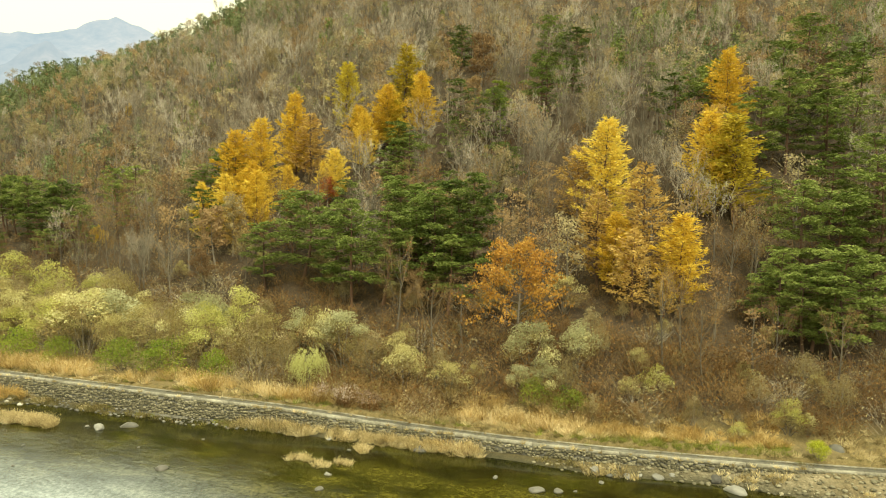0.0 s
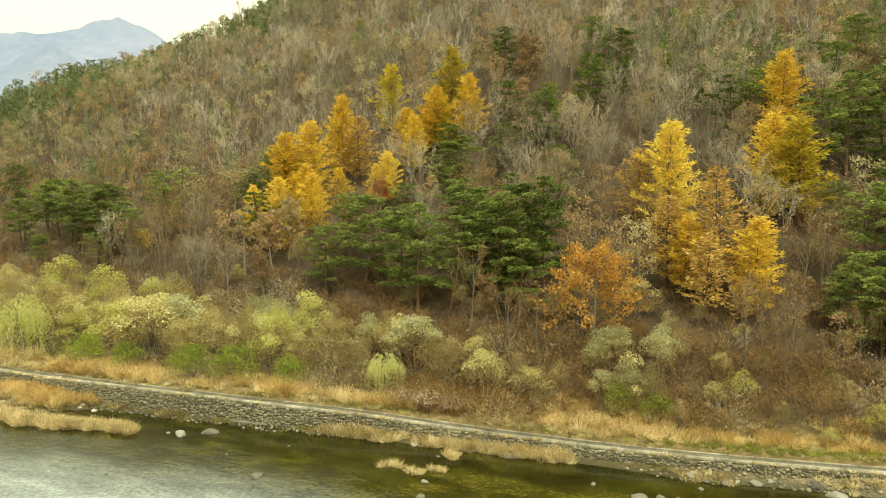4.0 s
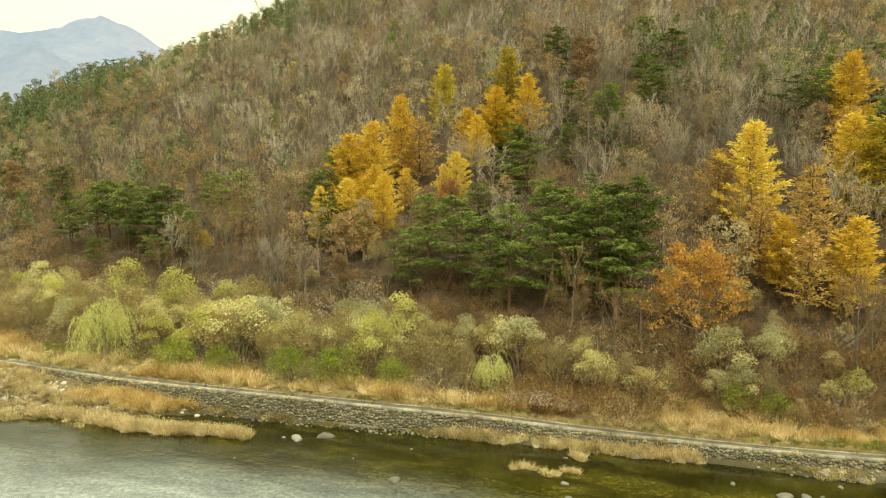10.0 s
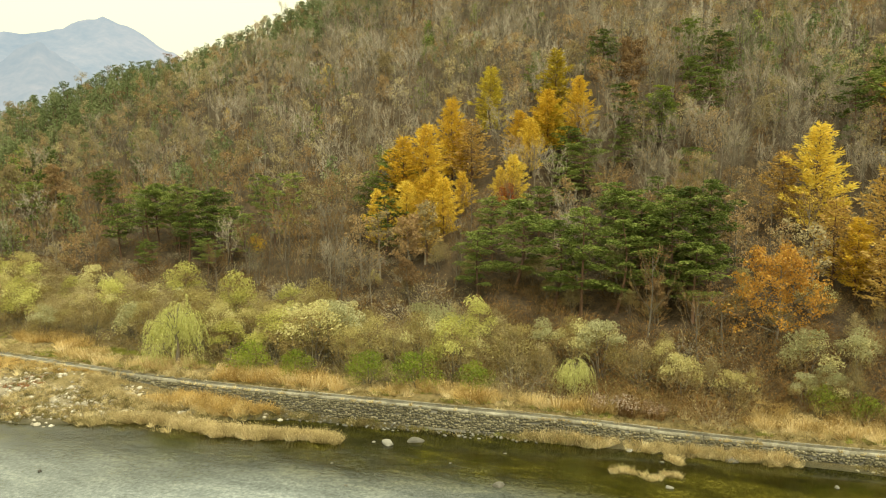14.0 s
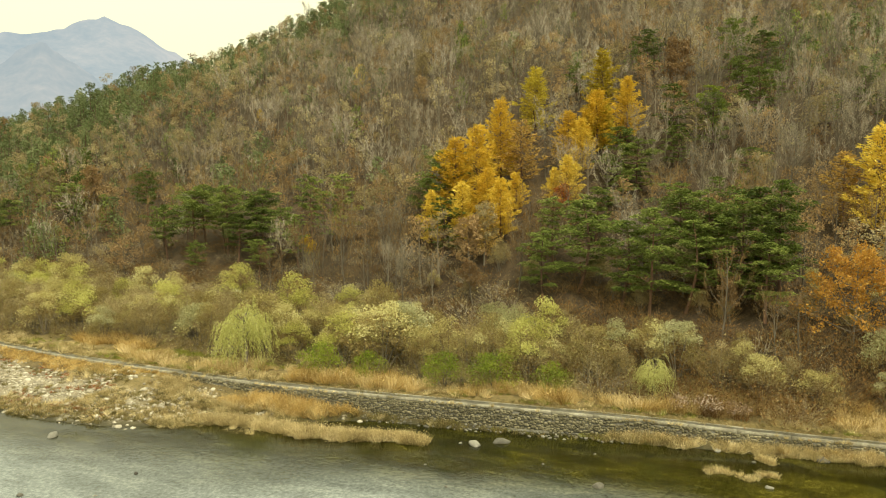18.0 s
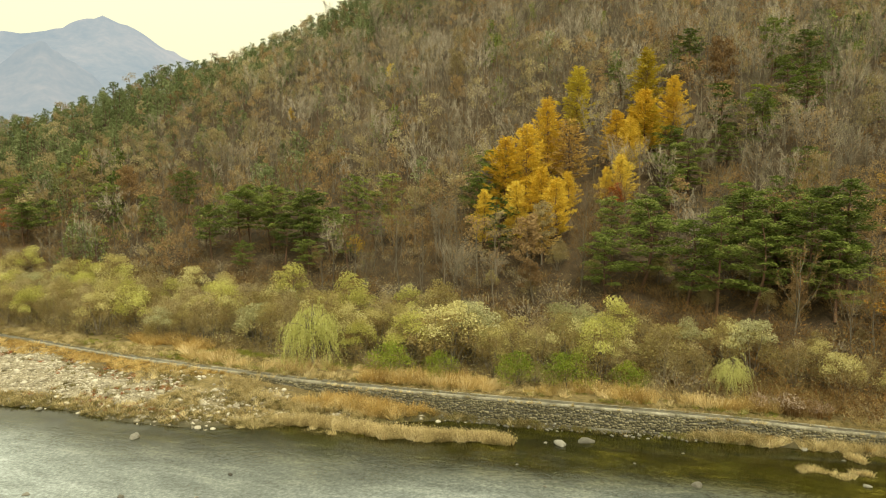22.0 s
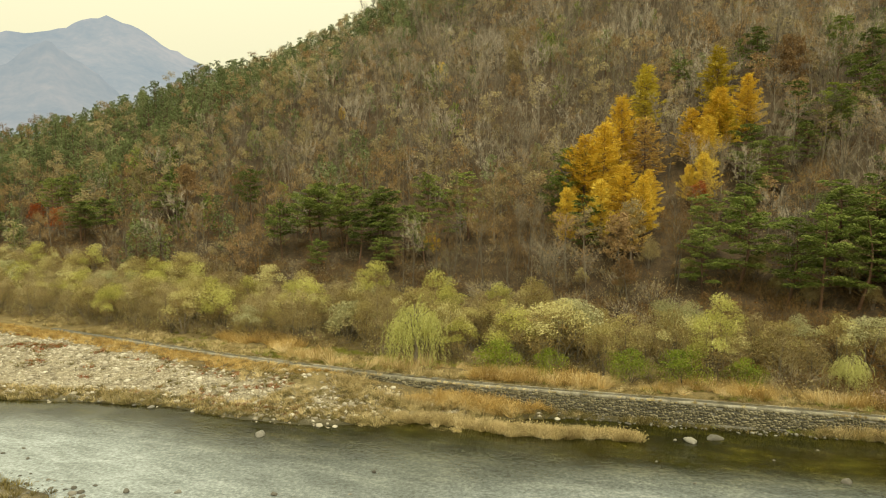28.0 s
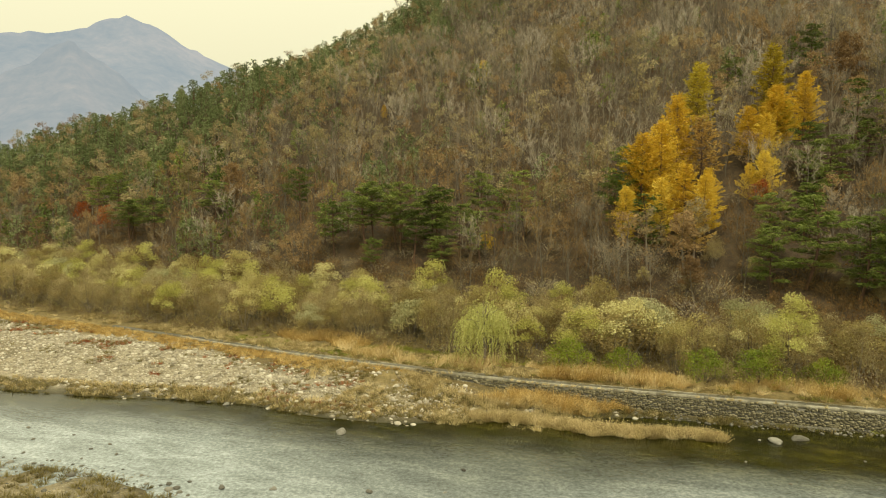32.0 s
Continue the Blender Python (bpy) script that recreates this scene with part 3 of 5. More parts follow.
def make_oak(h=9.0, spread=3.4, leaves=2400, size=0.30, count=15, clump=0.62, start=0.3):
    wood, ends, ways = limbs(h, spread, count, start, 0.55, 0.6, 0.17, count < 7)
    pick = rng.integers(0, len(ends), leaves)
    c = ends[pick] + ball(leaves) * clump * np.array([1.15, 1.15, 0.75])
    nt = min(160, leaves // 8)
    tw, tf = blades(ends[pick[:nt]], ways[pick[:nt]] + rng.normal(0, 0.6, (nt, 3)), rng.uniform(0.4, 1.1, nt), 0.04)
    return [("trunk", joined([wood, (tw, tf)])), ("crown", tufts(c, size))]


def make_bare(h=11.0, spread=2.6, boughs=9, twigs=260, leaves=0, width=0.035, leaf=0.15, fork=0.30):
    """A leafless tree of the slope: a straight stem, steeply rising boughs, and a dome of fine upright twigs."""
    steps = np.linspace(0, 1, 4)
    bend = rng.normal(0, 0.35, 2)
    trunk = np.stack([bend[0] * np.sin(steps * 2.6), bend[1] * np.sin(steps * 2.2), steps * h * 0.9], 1)
    wood, starts, bends, tips = [tube(trunk, 0.125 * (1 - 0.85 * steps), 3)], [], [], []
    for i in range(boughs):
        t = fork + (0.86 - fork) * (i + rng.uniform(0, 0.6)) / boughs
        a = i * 2.4 + rng.uniform(-0.4, 0.4)
        p = np.array([np.interp(t, steps, trunk[:, k]) for k in range(3)])
        k = (t - fork) / (1 - fork)
        reach, rise = spread * (1 - 0.55 * k) * rng.uniform(0.65, 1.1), (h - p[2]) * rng.uniform(0.55, 0.92)
        out = np.array([math.cos(a), math.sin(a), 0.0])
        tip = p + out * reach + np.array([0, 0, rise])
        bow = p + out * reach * 0.68 + np.array([0, 0, rise * 0.36])
        starts.append(p)
        bends.append(bow)
        tips.append(tip)
        wood.append(tube([p, (p + 2 * bow + tip) / 4, tip], np.array([0.042, 0.026, 0.008]) * (1.15 - 0.5 * k), 3))
    starts, bends, tips = np.array(starts), np.array(bends), np.array(tips)
    k, s = rng.integers(0, boughs, twigs), rng.uniform(0.2, 1.0, twigs)[:, None] ** 0.8
    base = (1 - s) ** 2 * starts[k] + 2 * s * (1 - s) * bends[k] + s * s * tips[k]
    run = unit(2 * (1 - s) * (bends[k] - starts[k]) + 2 * s * (tips[k] - bends[k]))
    w = run + rng.normal(0, 0.62, (twigs, 3)) + np.array([0, 0, 0.3])
    base = base + rng.normal(0, 0.16, base.shape)
    ln = rng.uniform(0.5, 1.5, twigs)
    out = [("trunk", joined(wood)), ("twigs", blades(base, w, ln, width * rng.uniform(0.6, 1.5, twigs)))]
    if leaves:
        k = rng.integers(0, twigs, leaves)
        out.append(("leaves", tufts(base[k] + unit(w[k]) * (ln[k] * rng.uniform(0.2, 1.05, leaves))[:, None] + rng.normal(0, 0.12, (leaves, 3)), leaf)))
    return out


def make_shrub(h=5.5, r=2.6, leaves=1800, size=0.13, domes=9, fresh=0.25, twigs=620, stem=0.07):
    """A many-stemmed willow bush: leaning stems, fans of fine twigs, and rounded heads leafy above, withered and shaded
    by colour below.
    """
    wood, fan, dry, dry_tone, green, green_tone = [], [], [], [], [], []
    for i in range(domes):
        a = i * 2.4 + rng.uniform(-0.5, 0.5)
        f = math.sqrt((i + 0.25) / domes)
        rad = r * rng.uniform(0.32, 0.47)
        c = np.array([math.cos(a) * r * 0.72 * f, math.sin(a) * r * 0.72 * f, h * (0.84 - 0.44 * f * f) * rng.uniform(0.86, 1.06)])
        c[2] = max(c[2], rad * 0.9)
        crotch = c - np.array([0, 0, 1.0]) * rad * 1.15
        foot = np.array([math.cos(a), math.sin(a), 0]) * 0.35 * f
        crotch[2] = max(crotch[2], 0.15 * h)
        mid = foot * 0.6 + crotch * 0.4 + np.array([0, 0, 0.08 * h])
        wood.append(tube([foot, mid, crotch, c], [stem, stem * 0.7, stem * 0.45, 0.01], 4))
        n = twigs // domes
        way = unit(rng.normal(size=(n, 3)) * np.array([0.8, 0.8, 0.45]) + np.array([0, 0, 0.95]))
        start = rng.uniform(0.1, 0.9, (n, 1))
        fan.append(blades(crotch + way * start * rad + rng.normal(0, 0.28, (n, 3)) * rad, way + rng.normal(0, 0.18, (n, 3)), rng.uniform(0.5, 1.2, n) * rad, 0.024))
        n = leaves // domes
        way = unit(rng.normal(size=(n, 3)) + np.array([0, 0, 0.4]))
        pts = c + way * rad * rng.uniform(0.0, 1.0, (n, 1)) ** 0.4 * 1.1 * np.array([1, 1, 0.95])
        # upper leaves form the crown; lower ones take the withered, shaded colour
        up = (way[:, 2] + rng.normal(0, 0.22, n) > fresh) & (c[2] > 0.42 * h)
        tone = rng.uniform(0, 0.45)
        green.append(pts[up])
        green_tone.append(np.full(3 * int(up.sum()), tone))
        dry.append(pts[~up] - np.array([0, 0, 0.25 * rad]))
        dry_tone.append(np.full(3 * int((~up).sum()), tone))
    g, d = np.concatenate(green), np.concatenate(dry)
    d[:, 2] = np.maximum(d[:, 2], 0.1)
    twv, twf = joined(fan)
    dv, df = tufts(d, size)
    gv_, gf = tufts(g, size * 1.05, 0.5)
    return [("wood", joined(wood)), ("twig_fan", (twv, twf)), ("lower_foliage", (dv, df, np.concatenate(dry_tone))), ("crown", (gv_, gf, np.concatenate(green_tone)))]


def make_weeper(h=7.0, r=4.0, strands=150, leaves=34):
    """A weeping willow: a leaning trunk, arching boughs, and curtains of hanging strands with slim leaves."""
    wood, pts, tone = [], [], []
    wood.append(tube([(0, 0, 0), (0.15, 0, h * 0.25), (-0.1, 0.1, h * 0.55)], [0.22, 0.17, 0.1], 6))
    fork = np.array([-0.05, 0.05, h * 0.42])
    for i in range(13):
        a, f = i * 2.4, math.sqrt((i + 0.5) / 13)
        top = np.array([math.cos(a) * r * 0.62 * f, math.sin(a) * r * 0.62 * f, h * (1.0 - 0.30 * f * f) * rng.uniform(0.78, 1.03)])
        wood.append(tube([fork, fork * 0.45 + top * 0.55 + np.array([0, 0, 0.1 * h]), top], [0.08, 0.05, 0.015], 4))
        t = rng.uniform(0, 0.3)
        for _ in range(strands // 13):
            out = unit(np.array([math.cos(a), math.sin(a), 0]) * 0.8 + rng.normal(0, 0.8, 3) * np.array([1, 1, 0]))
            s = np.linspace(0, 1, leaves)[:, None]
            start = top - (top - fork) * rng.uniform(0, 0.45) + rng.normal(0, 0.4, 3)
            drop = h * rng.uniform(0.2, 0.66) * (0.5 + 0.6 * f)
            way = start + out * (r * 0.38 * np.sqrt(s)) - np.array([0, 0, 1.0]) * drop * s ** 1.6
            way[:, 2] = np.maximum(way[:, 2], 0.3)
            pts.append(way + rng.normal(0, 0.07, way.shape))
            tone.append(np.full(3 * leaves, t))
    c = np.concatenate(pts)
    v, f = blades(c, rng.normal(0, 0.45, c.shape) + np.array([0, 0, -1.0]), rng.uniform(0.18, 0.36, len(c)), 0.085)
    return [("trunk", wood[0])] + [("bough", w) for w in wood[1:]] + [("crown", (v, f, np.concatenate(tone)))]


def make_brush(h=1.8, r=1.3, twigs=90, leaves=70, size=0.2, width=0.035):
    """Low, half-leafless brushwood."""
    a, lean = rng.uniform(0, 6.283, twigs), rng.uniform(0, 1, twigs) ** 0.6
    w = np.stack([np.cos(a) * lean, np.sin(a) * lean, np.full(twigs, 0.75)], 1) + rng.normal(0, 0.25, (twigs, 3))
    base = np.stack([np.cos(a) * lean * r * 0.6, np.sin(a) * lean * r * 0.6, rng.uniform(0, 0.5, twigs) * h], 1)
    ln = rng.uniform(0.3, 0.65, twigs) * h
    k = rng.integers(0, twigs, leaves)
    c = base[k] + unit(w[k]) * (ln[k] * rng.uniform(0.0, 1.1, leaves))[:, None] + rng.normal(0, 0.2, (leaves, 3))
    return [("wood", blades(base, w, ln, width)), ("leaves", tufts(c, size))]


def make_rock(seed, n=2):
    """A weathered boulder about 1 m across: broken faces, a flat foot."""
    bm = bmesh.new()
    bmesh.ops.create_icosphere(bm, subdivisions=n, radius=0.5)
    off = Vector((seed * 7.3, seed * 3.1, seed))
    own = np.random.default_rng(100 + seed)
    cuts = [(Vector(unit(own.normal(size=3) + np.array([0, 0, 0.25]))), own.uniform(0.24, 0.40)) for _ in range(8)]
    for v in bm.verts:
        v.co *= 1 + 0.22 * noise.noise(v.co * 2.2 + off)
        for way, far in cuts:
            over = v.co.dot(way) - far
            if over > 0:
                v.co -= way * over * 0.92
        v.co *= 1.18 + 0.10 * noise.noise(v.co * 6 + off)
        v.co.z = max(v.co.z, -0.3)
    vs = np.array([v.co[:] for v in bm.verts])
    fs = np.array([[v.index for v in f.verts] for f in bm.faces])
    bm.free()
    return vs, fs


def thing(kind, parts, mats, label, category, group=""):
    """An empty at the foot with one mesh for each part."""
    root = new(kind)
    root.empty_display_size = 0.3
    for name, (v, f, *tone) in parts:
        ob = new(name, mesh_of(kind + "_" + name, v, f, mats[name], tone[0] if tone else None))
        ob.parent = root
        if name == "twig_fan":
            tagged(ob, kind="stuff")
    return tagged(root, label, category, group)


def standing(x, y, s=1.0, turn=None, sx=1.0, sink=0.05):
    """A pose on the ground, with a turn and a size."""
    turn = rng.uniform(0, 360) if turn is None else turn
    return pose(x, y, float(ground_z(x, y)) - sink, 0, 0, turn) @ Matrix.Diagonal((s * sx, s * sx, s, 1))


def strewn(name, templates, spots, mats, label, category, kind="stuff"):
    """Many plants joined in one mesh. spots: x, y, z, size, turn, template."""
    vs, fs, tone, slot, n = [], [], [], [], 0
    for x, y, z, s, a, k in spots:
        ca, sa = math.cos(a) * s, math.sin(a) * s
        t = rng.uniform(0, 1)
        for slot_i, (part_name, (v, f, *own)) in enumerate(templates[int(k)]):
            w = np.stack([v[:, 0] * ca - v[:, 1] * sa + x, v[:, 0] * sa + v[:, 1] * ca + y, v[:, 2] * s + z], 1)
            vs.append(w)
            fs.append(f + n)
            tone.append(np.full(len(v), t))
            slot.append(np.full(len(f), slot_i))
            n += len(v)
    if not vs:
        return None
    ob = new(name, mesh_of(name, np.concatenate(vs), np.concatenate(fs), mats, np.concatenate(tone), slots=np.concatenate(slot)))
    return tagged(ob, label, category, kind=kind)

# ---- ground, river, path and far mountain ----
def grown(inner, far):
    """Grid lines: the inner ones, then ever wider steps out to far on both sides."""
    inner = list(inner)
    step_l, step_r, left, right = inner[1] - inner[0], inner[-1] - inner[-2], [inner[0]], [inner[-1]]
    while left[-1] > -far:
        step_l *= 1.25
        left.append(left[-1] - step_l)
    while right[-1] < far:
        step_r *= 1.25
        right.append(right[-1] + step_r)
    return np.array(left[:0:-1] + inner + right[1:])


gx = grown(np.arange(-170, 70.1, 1.6), 2600)
gv = grown(np.concatenate([np.arange(-34, -12, 1.2), np.arange(-12, -0.5, 0.5), [-0.4, -0.15, 0.10, 0.14, 0.8, 1.42, 1.48, 2.4], np.arange(4, 14, 0.9), np.arange(14, 190, 2.6)]), 2600)
X, V = np.meshgrid(gx, gv)
Y = np.clip(path_y(X), 40, 300) * np.exp(-(np.maximum(0, np.abs(V) - 250) / 600) ** 2) + V
Z = ground_z(X, Y)
far_off = np.clip((np.hypot(X, Y) - 450) / 300, 0, 1)
Z = Z * (1 - far_off) + 0.8 * far_off
nx, nv = len(gx), len(gv)
idx = np.arange(nx * nv).reshape(nv, nx)
quads = np.stack([idx[:-1, :-1], idx[:-1, 1:], idx[1:, 1:], idx[1:, :-1]], -1).reshape(-1, 4)
ground_mesh = mesh_of("ground", np.stack([X, Y, Z], -1).reshape(-1, 3), quads, GROUND, smooth=True)
u_path = Y - path_y(X)
above = Y - shore_y(X)
turf = np.where(u_path > 0, np.clip(1.25 - (Y - toe_y(X) + 1) / 7, 0, 1), 0.6)
gravel = np.where((u_path < 0) & (above > -3), np.clip(1.1 - np.abs(X + 97) / 48, 0, 1) * np.clip((-u_path - 1.5) / 6, 0, 1) + np.clip((X - 14) / 6, 0, 0.45), 0)
gravel = np.where(Y < near_y(X) + 1, 0.45, gravel)
silt = np.where((u_path < 0) & (Y > near_y(X)), np.clip(1.0 - above / 2.6, 0, 1), np.where(Y <= near_y(X), np.clip(1 - (near_y(X) - Y) / 3, 0, 0.7), 0))
cov = ground_mesh.attributes.new("cover", "FLOAT_COLOR", "POINT")
cov.data.foreach_set("color", np.stack([turf, gravel, silt, np.ones_like(turf)], -1).astype(np.float32).ravel())
tagged(new("ground", ground_mesh), "leaf-littered hillside and dry grassy river flats in autumn", "ground", kind="structure")

wx, wv = np.arange(-330, 130.1, 4.0), np.arange(-75, 8.1, 1.5)
WX, WV = np.meshgrid(wx, wv)
WY = path_y(WX) + WV
iw = np.arange(WX.size).reshape(WX.shape)
wq = np.stack([iw[:-1, :-1], iw[:-1, 1:], iw[1:, 1:], iw[1:, :-1]], -1).reshape(-1, 4)
keep = (WV[:-1, :-1] < -0.1).ravel()
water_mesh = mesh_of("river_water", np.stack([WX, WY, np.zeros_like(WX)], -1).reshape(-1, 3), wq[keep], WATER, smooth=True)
weedy = np.clip((WX + 45) / 45, 0, 1) * np.clip((shore_y(WX) - WY - 3.0) / 5, 0, 1)
lively = np.clip(0.3 + 0.7 * np.clip((shore_y(WX) - WY - 1.5) / 7, 0, 1), 0, 1) * np.clip(0.8 - (WX + 28 - 2.2 * (shore_y(WX) - WY - 8)) / 45, 0.12, 1)
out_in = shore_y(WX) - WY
# where the gravel bed shows and the sky's sheen is painted over it
painted_sheen = np.clip((out_in - 3.0) / 8, 0, 1) * np.clip((-46 - WX + 1.5 * (out_in - 8)) / 52, 0, 1)
painted_sheen = np.maximum(painted_sheen, np.clip((out_in - 10.5) / 11, 0, 0.75) * np.clip((-8 - WX) / 16, 0, 1))
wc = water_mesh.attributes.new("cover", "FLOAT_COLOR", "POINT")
wc.data.foreach_set("color", np.stack([weedy, lively, painted_sheen, np.ones_like(weedy)], -1).astype(np.float32).ravel())
tagged(new("river_water", water_mesh), "shallow clear river, rippled, green with waterweed", "river", kind="structure")


def strip(name, u0, u1, z0, z1, x0, x1, lift, step=2.0):
    """A slab along the path between two offsets from its river edge; every slab has its own ends."""
    xs = np.arange(x0, x1 + 0.01, step)
    vs = []
    for x in xs:
        s = (float(path_y(x + 0.5)) - float(path_y(x - 0.5)))
        nrm = np.array([-s, 1.0]) / math.hypot(s, 1)
        y, z = float(path_y(x)), float(path_z(x)) + lift
        for u, zz in ((u0, z0), (u0, z1), (u1, z1), (u1, z0)):
            vs.append((x + nrm[0] * u, y + nrm[1] * u, z + zz))
    n = len(xs)
    f = [(4 * i + j, 4 * i + 4 + j, 4 * i + 4 + (j + 1) % 4, 4 * i + (j + 1) % 4) for i in range(n - 1) for j in range(4)]
    f += [(0, 1, 2, 3), (4 * n - 1, 4 * n - 2, 4 * n - 3, 4 * n - 4)]
    return mesh_of(name, vs, f, CONCRETE_PALE if name != "path" else CONCRETE)


path = new("path", strip("path", 0.27, 1.15, -0.3, 0.0, -112, 60, 0.0))
tagged(path, "narrow weathered concrete riverside path along the wall", "path", kind="structure")
coping = new("wall_coping")
tagged(coping, "pale cracked concrete coping along the top of the river wall", "coping", kind="structure")
x_at = -99.0
while x_at < 46:
    long = float(rng.uniform(3.2, 5.2))
    slab = new("slab", strip("slab", -0.06, 0.25, -0.25, float(rng.uniform(0.06, 0.13)), x_at, x_at + long - 0.04, 0.0, (long - 0.04) / 2))
    slab.parent = coping
    x_at += long
back_kerb = new("path_kerb", strip("path_kerb", 1.17, 1.30, -0.25, 0.06, -99, 42, 0.0))
tagged(back_kerb, "low worn concrete kerb between path and grass", "kerb", kind="structure")


def far_mountain(name, label, dist, angles, heights, depth, seed, mat):
    """A wooded mountain across the valley: its skyline over bearings (degrees left of ahead), with spurs running down."""
    na, nb = 150, 50
    A = np.radians(np.linspace(angles[0], angles[-1], na))
    B = np.linspace(0, 1, nb)
    vs = []
    for a in A:
        top = float(np.interp(math.degrees(a), angles, heights))
        for b in B:
            d = dist - depth * (1 - b)
            p = Vector((d * math.sin(a) / 230, d * math.cos(a) / 230, seed))
            ridge = 1 - abs(noise.noise(p * 1.4)) * 1.1
            zz = top * (b ** 1.15) * (1 - 0.34 * (1 - b) * (1.3 - ridge) * 2.2 * min(1, b * 3)) + noise.noise(p * 6) * 14 * b * (1.0 - 0.55 * b) + noise.noise(p * 22) * 3.5 * b
            vs.append((-30 + d * math.sin(a), d * math.cos(a), zz - 6))
    i = np.arange(na * nb).reshape(na, nb)
    f = np.stack([i[:-1, :-1], i[1:, :-1], i[1:, 1:], i[:-1, 1:]], -1).reshape(-1, 4)
    ob = new(name, mesh_of(name, vs, f, mat, smooth=True))
    return tagged(ob, label, "mountain", kind="structure")


far_mountain("backdrop_mountain", "distant wooded mountain beyond the valley, blue haze painted in", 1700, (-60, -36, -29.2, -26, -24.2, -23, -21.7, -20, -18.5, -16.2, -11, -3, 13), (150, 245, 270, 279, 292, 309, 319, 302, 271, 237, 180, 120, 60), 800, 3.0, FAR)
far_mountain("backdrop_spur", "wooded spur of the distant mountain, haze painted in", 1250, (-60, -33, -29.8, -27.5, -25.6, -24.3, -22.8, -21.6, -20.2, -18, -10), (80, 120, 150, 180, 206, 180, 160, 133, 110, 75, 30), 450, 8.0, FAR_SPUR)

# ---- woods on the hill (countless trees) ----
def in_view_wedge(x, y, pad=6):
    return (x > -68 - pad - 0.62 * y) & (x < pad + 0.62 * y)


def scatter(cell, x0, x1, y0, y1, jitter=0.9):
    xs, ys = np.meshgrid(np.arange(x0, x1, cell), np.arange(y0, y1, cell))
    xs = xs.ravel() + rng.uniform(-0.5, 0.5, xs.size) * cell * jitter
    ys = ys.ravel() + rng.uniform(-0.5, 0.5, ys.size) * cell * jitter
    return xs, ys


# open places kept for the trees that stand out: x, y, radius
KEPT = []


def free_of(x, y):
    for a, b, r in KEPT:
        dy = (y - b) * (0.45 if y < b else 1.0)
        if (x - a) ** 2 + dy * dy < r * r:
            return False
    return True

# ---- trees and shrubs that stand out: x, y, height ----
GOLD_LARCHES = [(-35.8, 114.0, 9), (-32.0, 119.0, 14), (-28.5, 121.0, 14), (-24.3, 127.0, 14.7), (-23.2, 115.0, 11.5), (-27.7, 112.0, 11), (-31.5, 111.0, 11), (-26.2, 108.0, 10), (-10.1, 127.0, 12), (-9.0, 125.0, 12.5), (-13.6, 125.0, 10.5), (-12.4, 121.0, 10.5), (-17.7, 114.0, 11), (-15.9, 113.0, 9.5), (-3.6, 127.0, 12.7), (20.5, 96.0, 16.6), (27.1, 85.0, 11), (25.3, 80.0, 12.2), (39.8, 109.0, 15.5), (33.2, 96.0, 14), (19.1, 84.0, 16.5), (-51.4, 186.4, 7), (-74.9, 184.6, 4)]
TAN_LARCHES = [(22.1, 84.0, 14), (17.5, 99.0, 11), (17.5, 86.0, 11.5), (-28.6, 105.0, 10), (20.2, 80.0, 10), (35.9, 102.2, 13), (-21.3, 124.0, 12), (23.4, 79.0, 7)]
LIME_LARCHES = [(-17.1, 138.0, 12.8), (-6.4, 133.0, 13.2), (-7.8, 125.0, 9), (35.6, 93.8, 14), (32.0, 95.0, 8)]
ORANGE_OAKS = [(7.8, 78.5, 10.5)]
RUST_OAKS = [(-30.6, 102.6, 9), (-30.8, 98.2, 6), (6.1, 133.4, 11), (62.3, 128.4, 10), (-104.9, 160.6, 11), (-99.7, 152.3, 9), (-2.7, 84.7, 5.5), (-37.7, 162.2, 10), (5.0, 127.0, 8), (10.3, 76.8, 5)]
TAN_OAKS = [(-1.7, 143.4, 10), (-37.0, 167.4, 9), (-28.8, 104.5, 8), (-6.2, 90.4, 6.5), (8.0, 102.7, 9), (-114.7, 163.4, 11), (-88.5, 168.3, 11)]
RED_TREES = [(-143.0, 177.0, 6), (-133.7, 166.8, 7), (-16.8, 111.7, 5)]
PINES_MIDDLE = [(-22.2, 95.3, 9), (-17.7, 95.5, 12), (-10.6, 88.9, 13), (-13.4, 91.1, 11), (-5.0, 95.4, 12), (-2.7, 91.1, 12), (1.4, 87.1, 13), (3.8, 86.7, 13), (0.7, 83.5, 10), (-3.2, 91.3, 11), (-19.9, 101.3, 12), (-6.8, 87.5, 11), (-1.3, 86.7, 12)]
PINES_UPPER = [(8.3, 106.0, 12), (15.6, 123.2, 10), (18.4, 140.0, 11), (16.3, 130.0, 9.5), (21.0, 128.0, 8), (26.6, 120.0, 7.5), (1.4, 118.0, 7.5), (8.0, 119.0, 9.7), (-7.0, 118.0, 10.5), (-5.0, 114.7, 10), (-8.1, 113.0, 9), (22.8, 138.5, 10), (2.9, 139.1, 9), (-7.0, 146.6, 8), (-3.6, 98.0, 10), (-13.2, 106.0, 11), (-34.6, 121.0, 12), (-36.4, 117.0, 9)]
PINES_FAR = [(-75.3, 131.4, 11), (-69.4, 128.3, 12), (-62.7, 126.4, 11), (-59.7, 123.7, 10), (-80.9, 132.9, 10), (-73.5, 124.8, 7), (-63.0, 121.1, 7), (-88.8, 146.9, 11), (-120.3, 157.6, 10), (-126.5, 160.9, 10), (-138.1, 173.6, 11), (-134.4, 173.8, 11), (-126.1, 161.3, 9), (-74.1, 132.5, 11), (-64.5, 126.8, 11), (-107.7, 158.0, 10), (-70.2, 129.4, 10), (-55.8, 131.1, 11), (-67.2, 125.8, 9)]
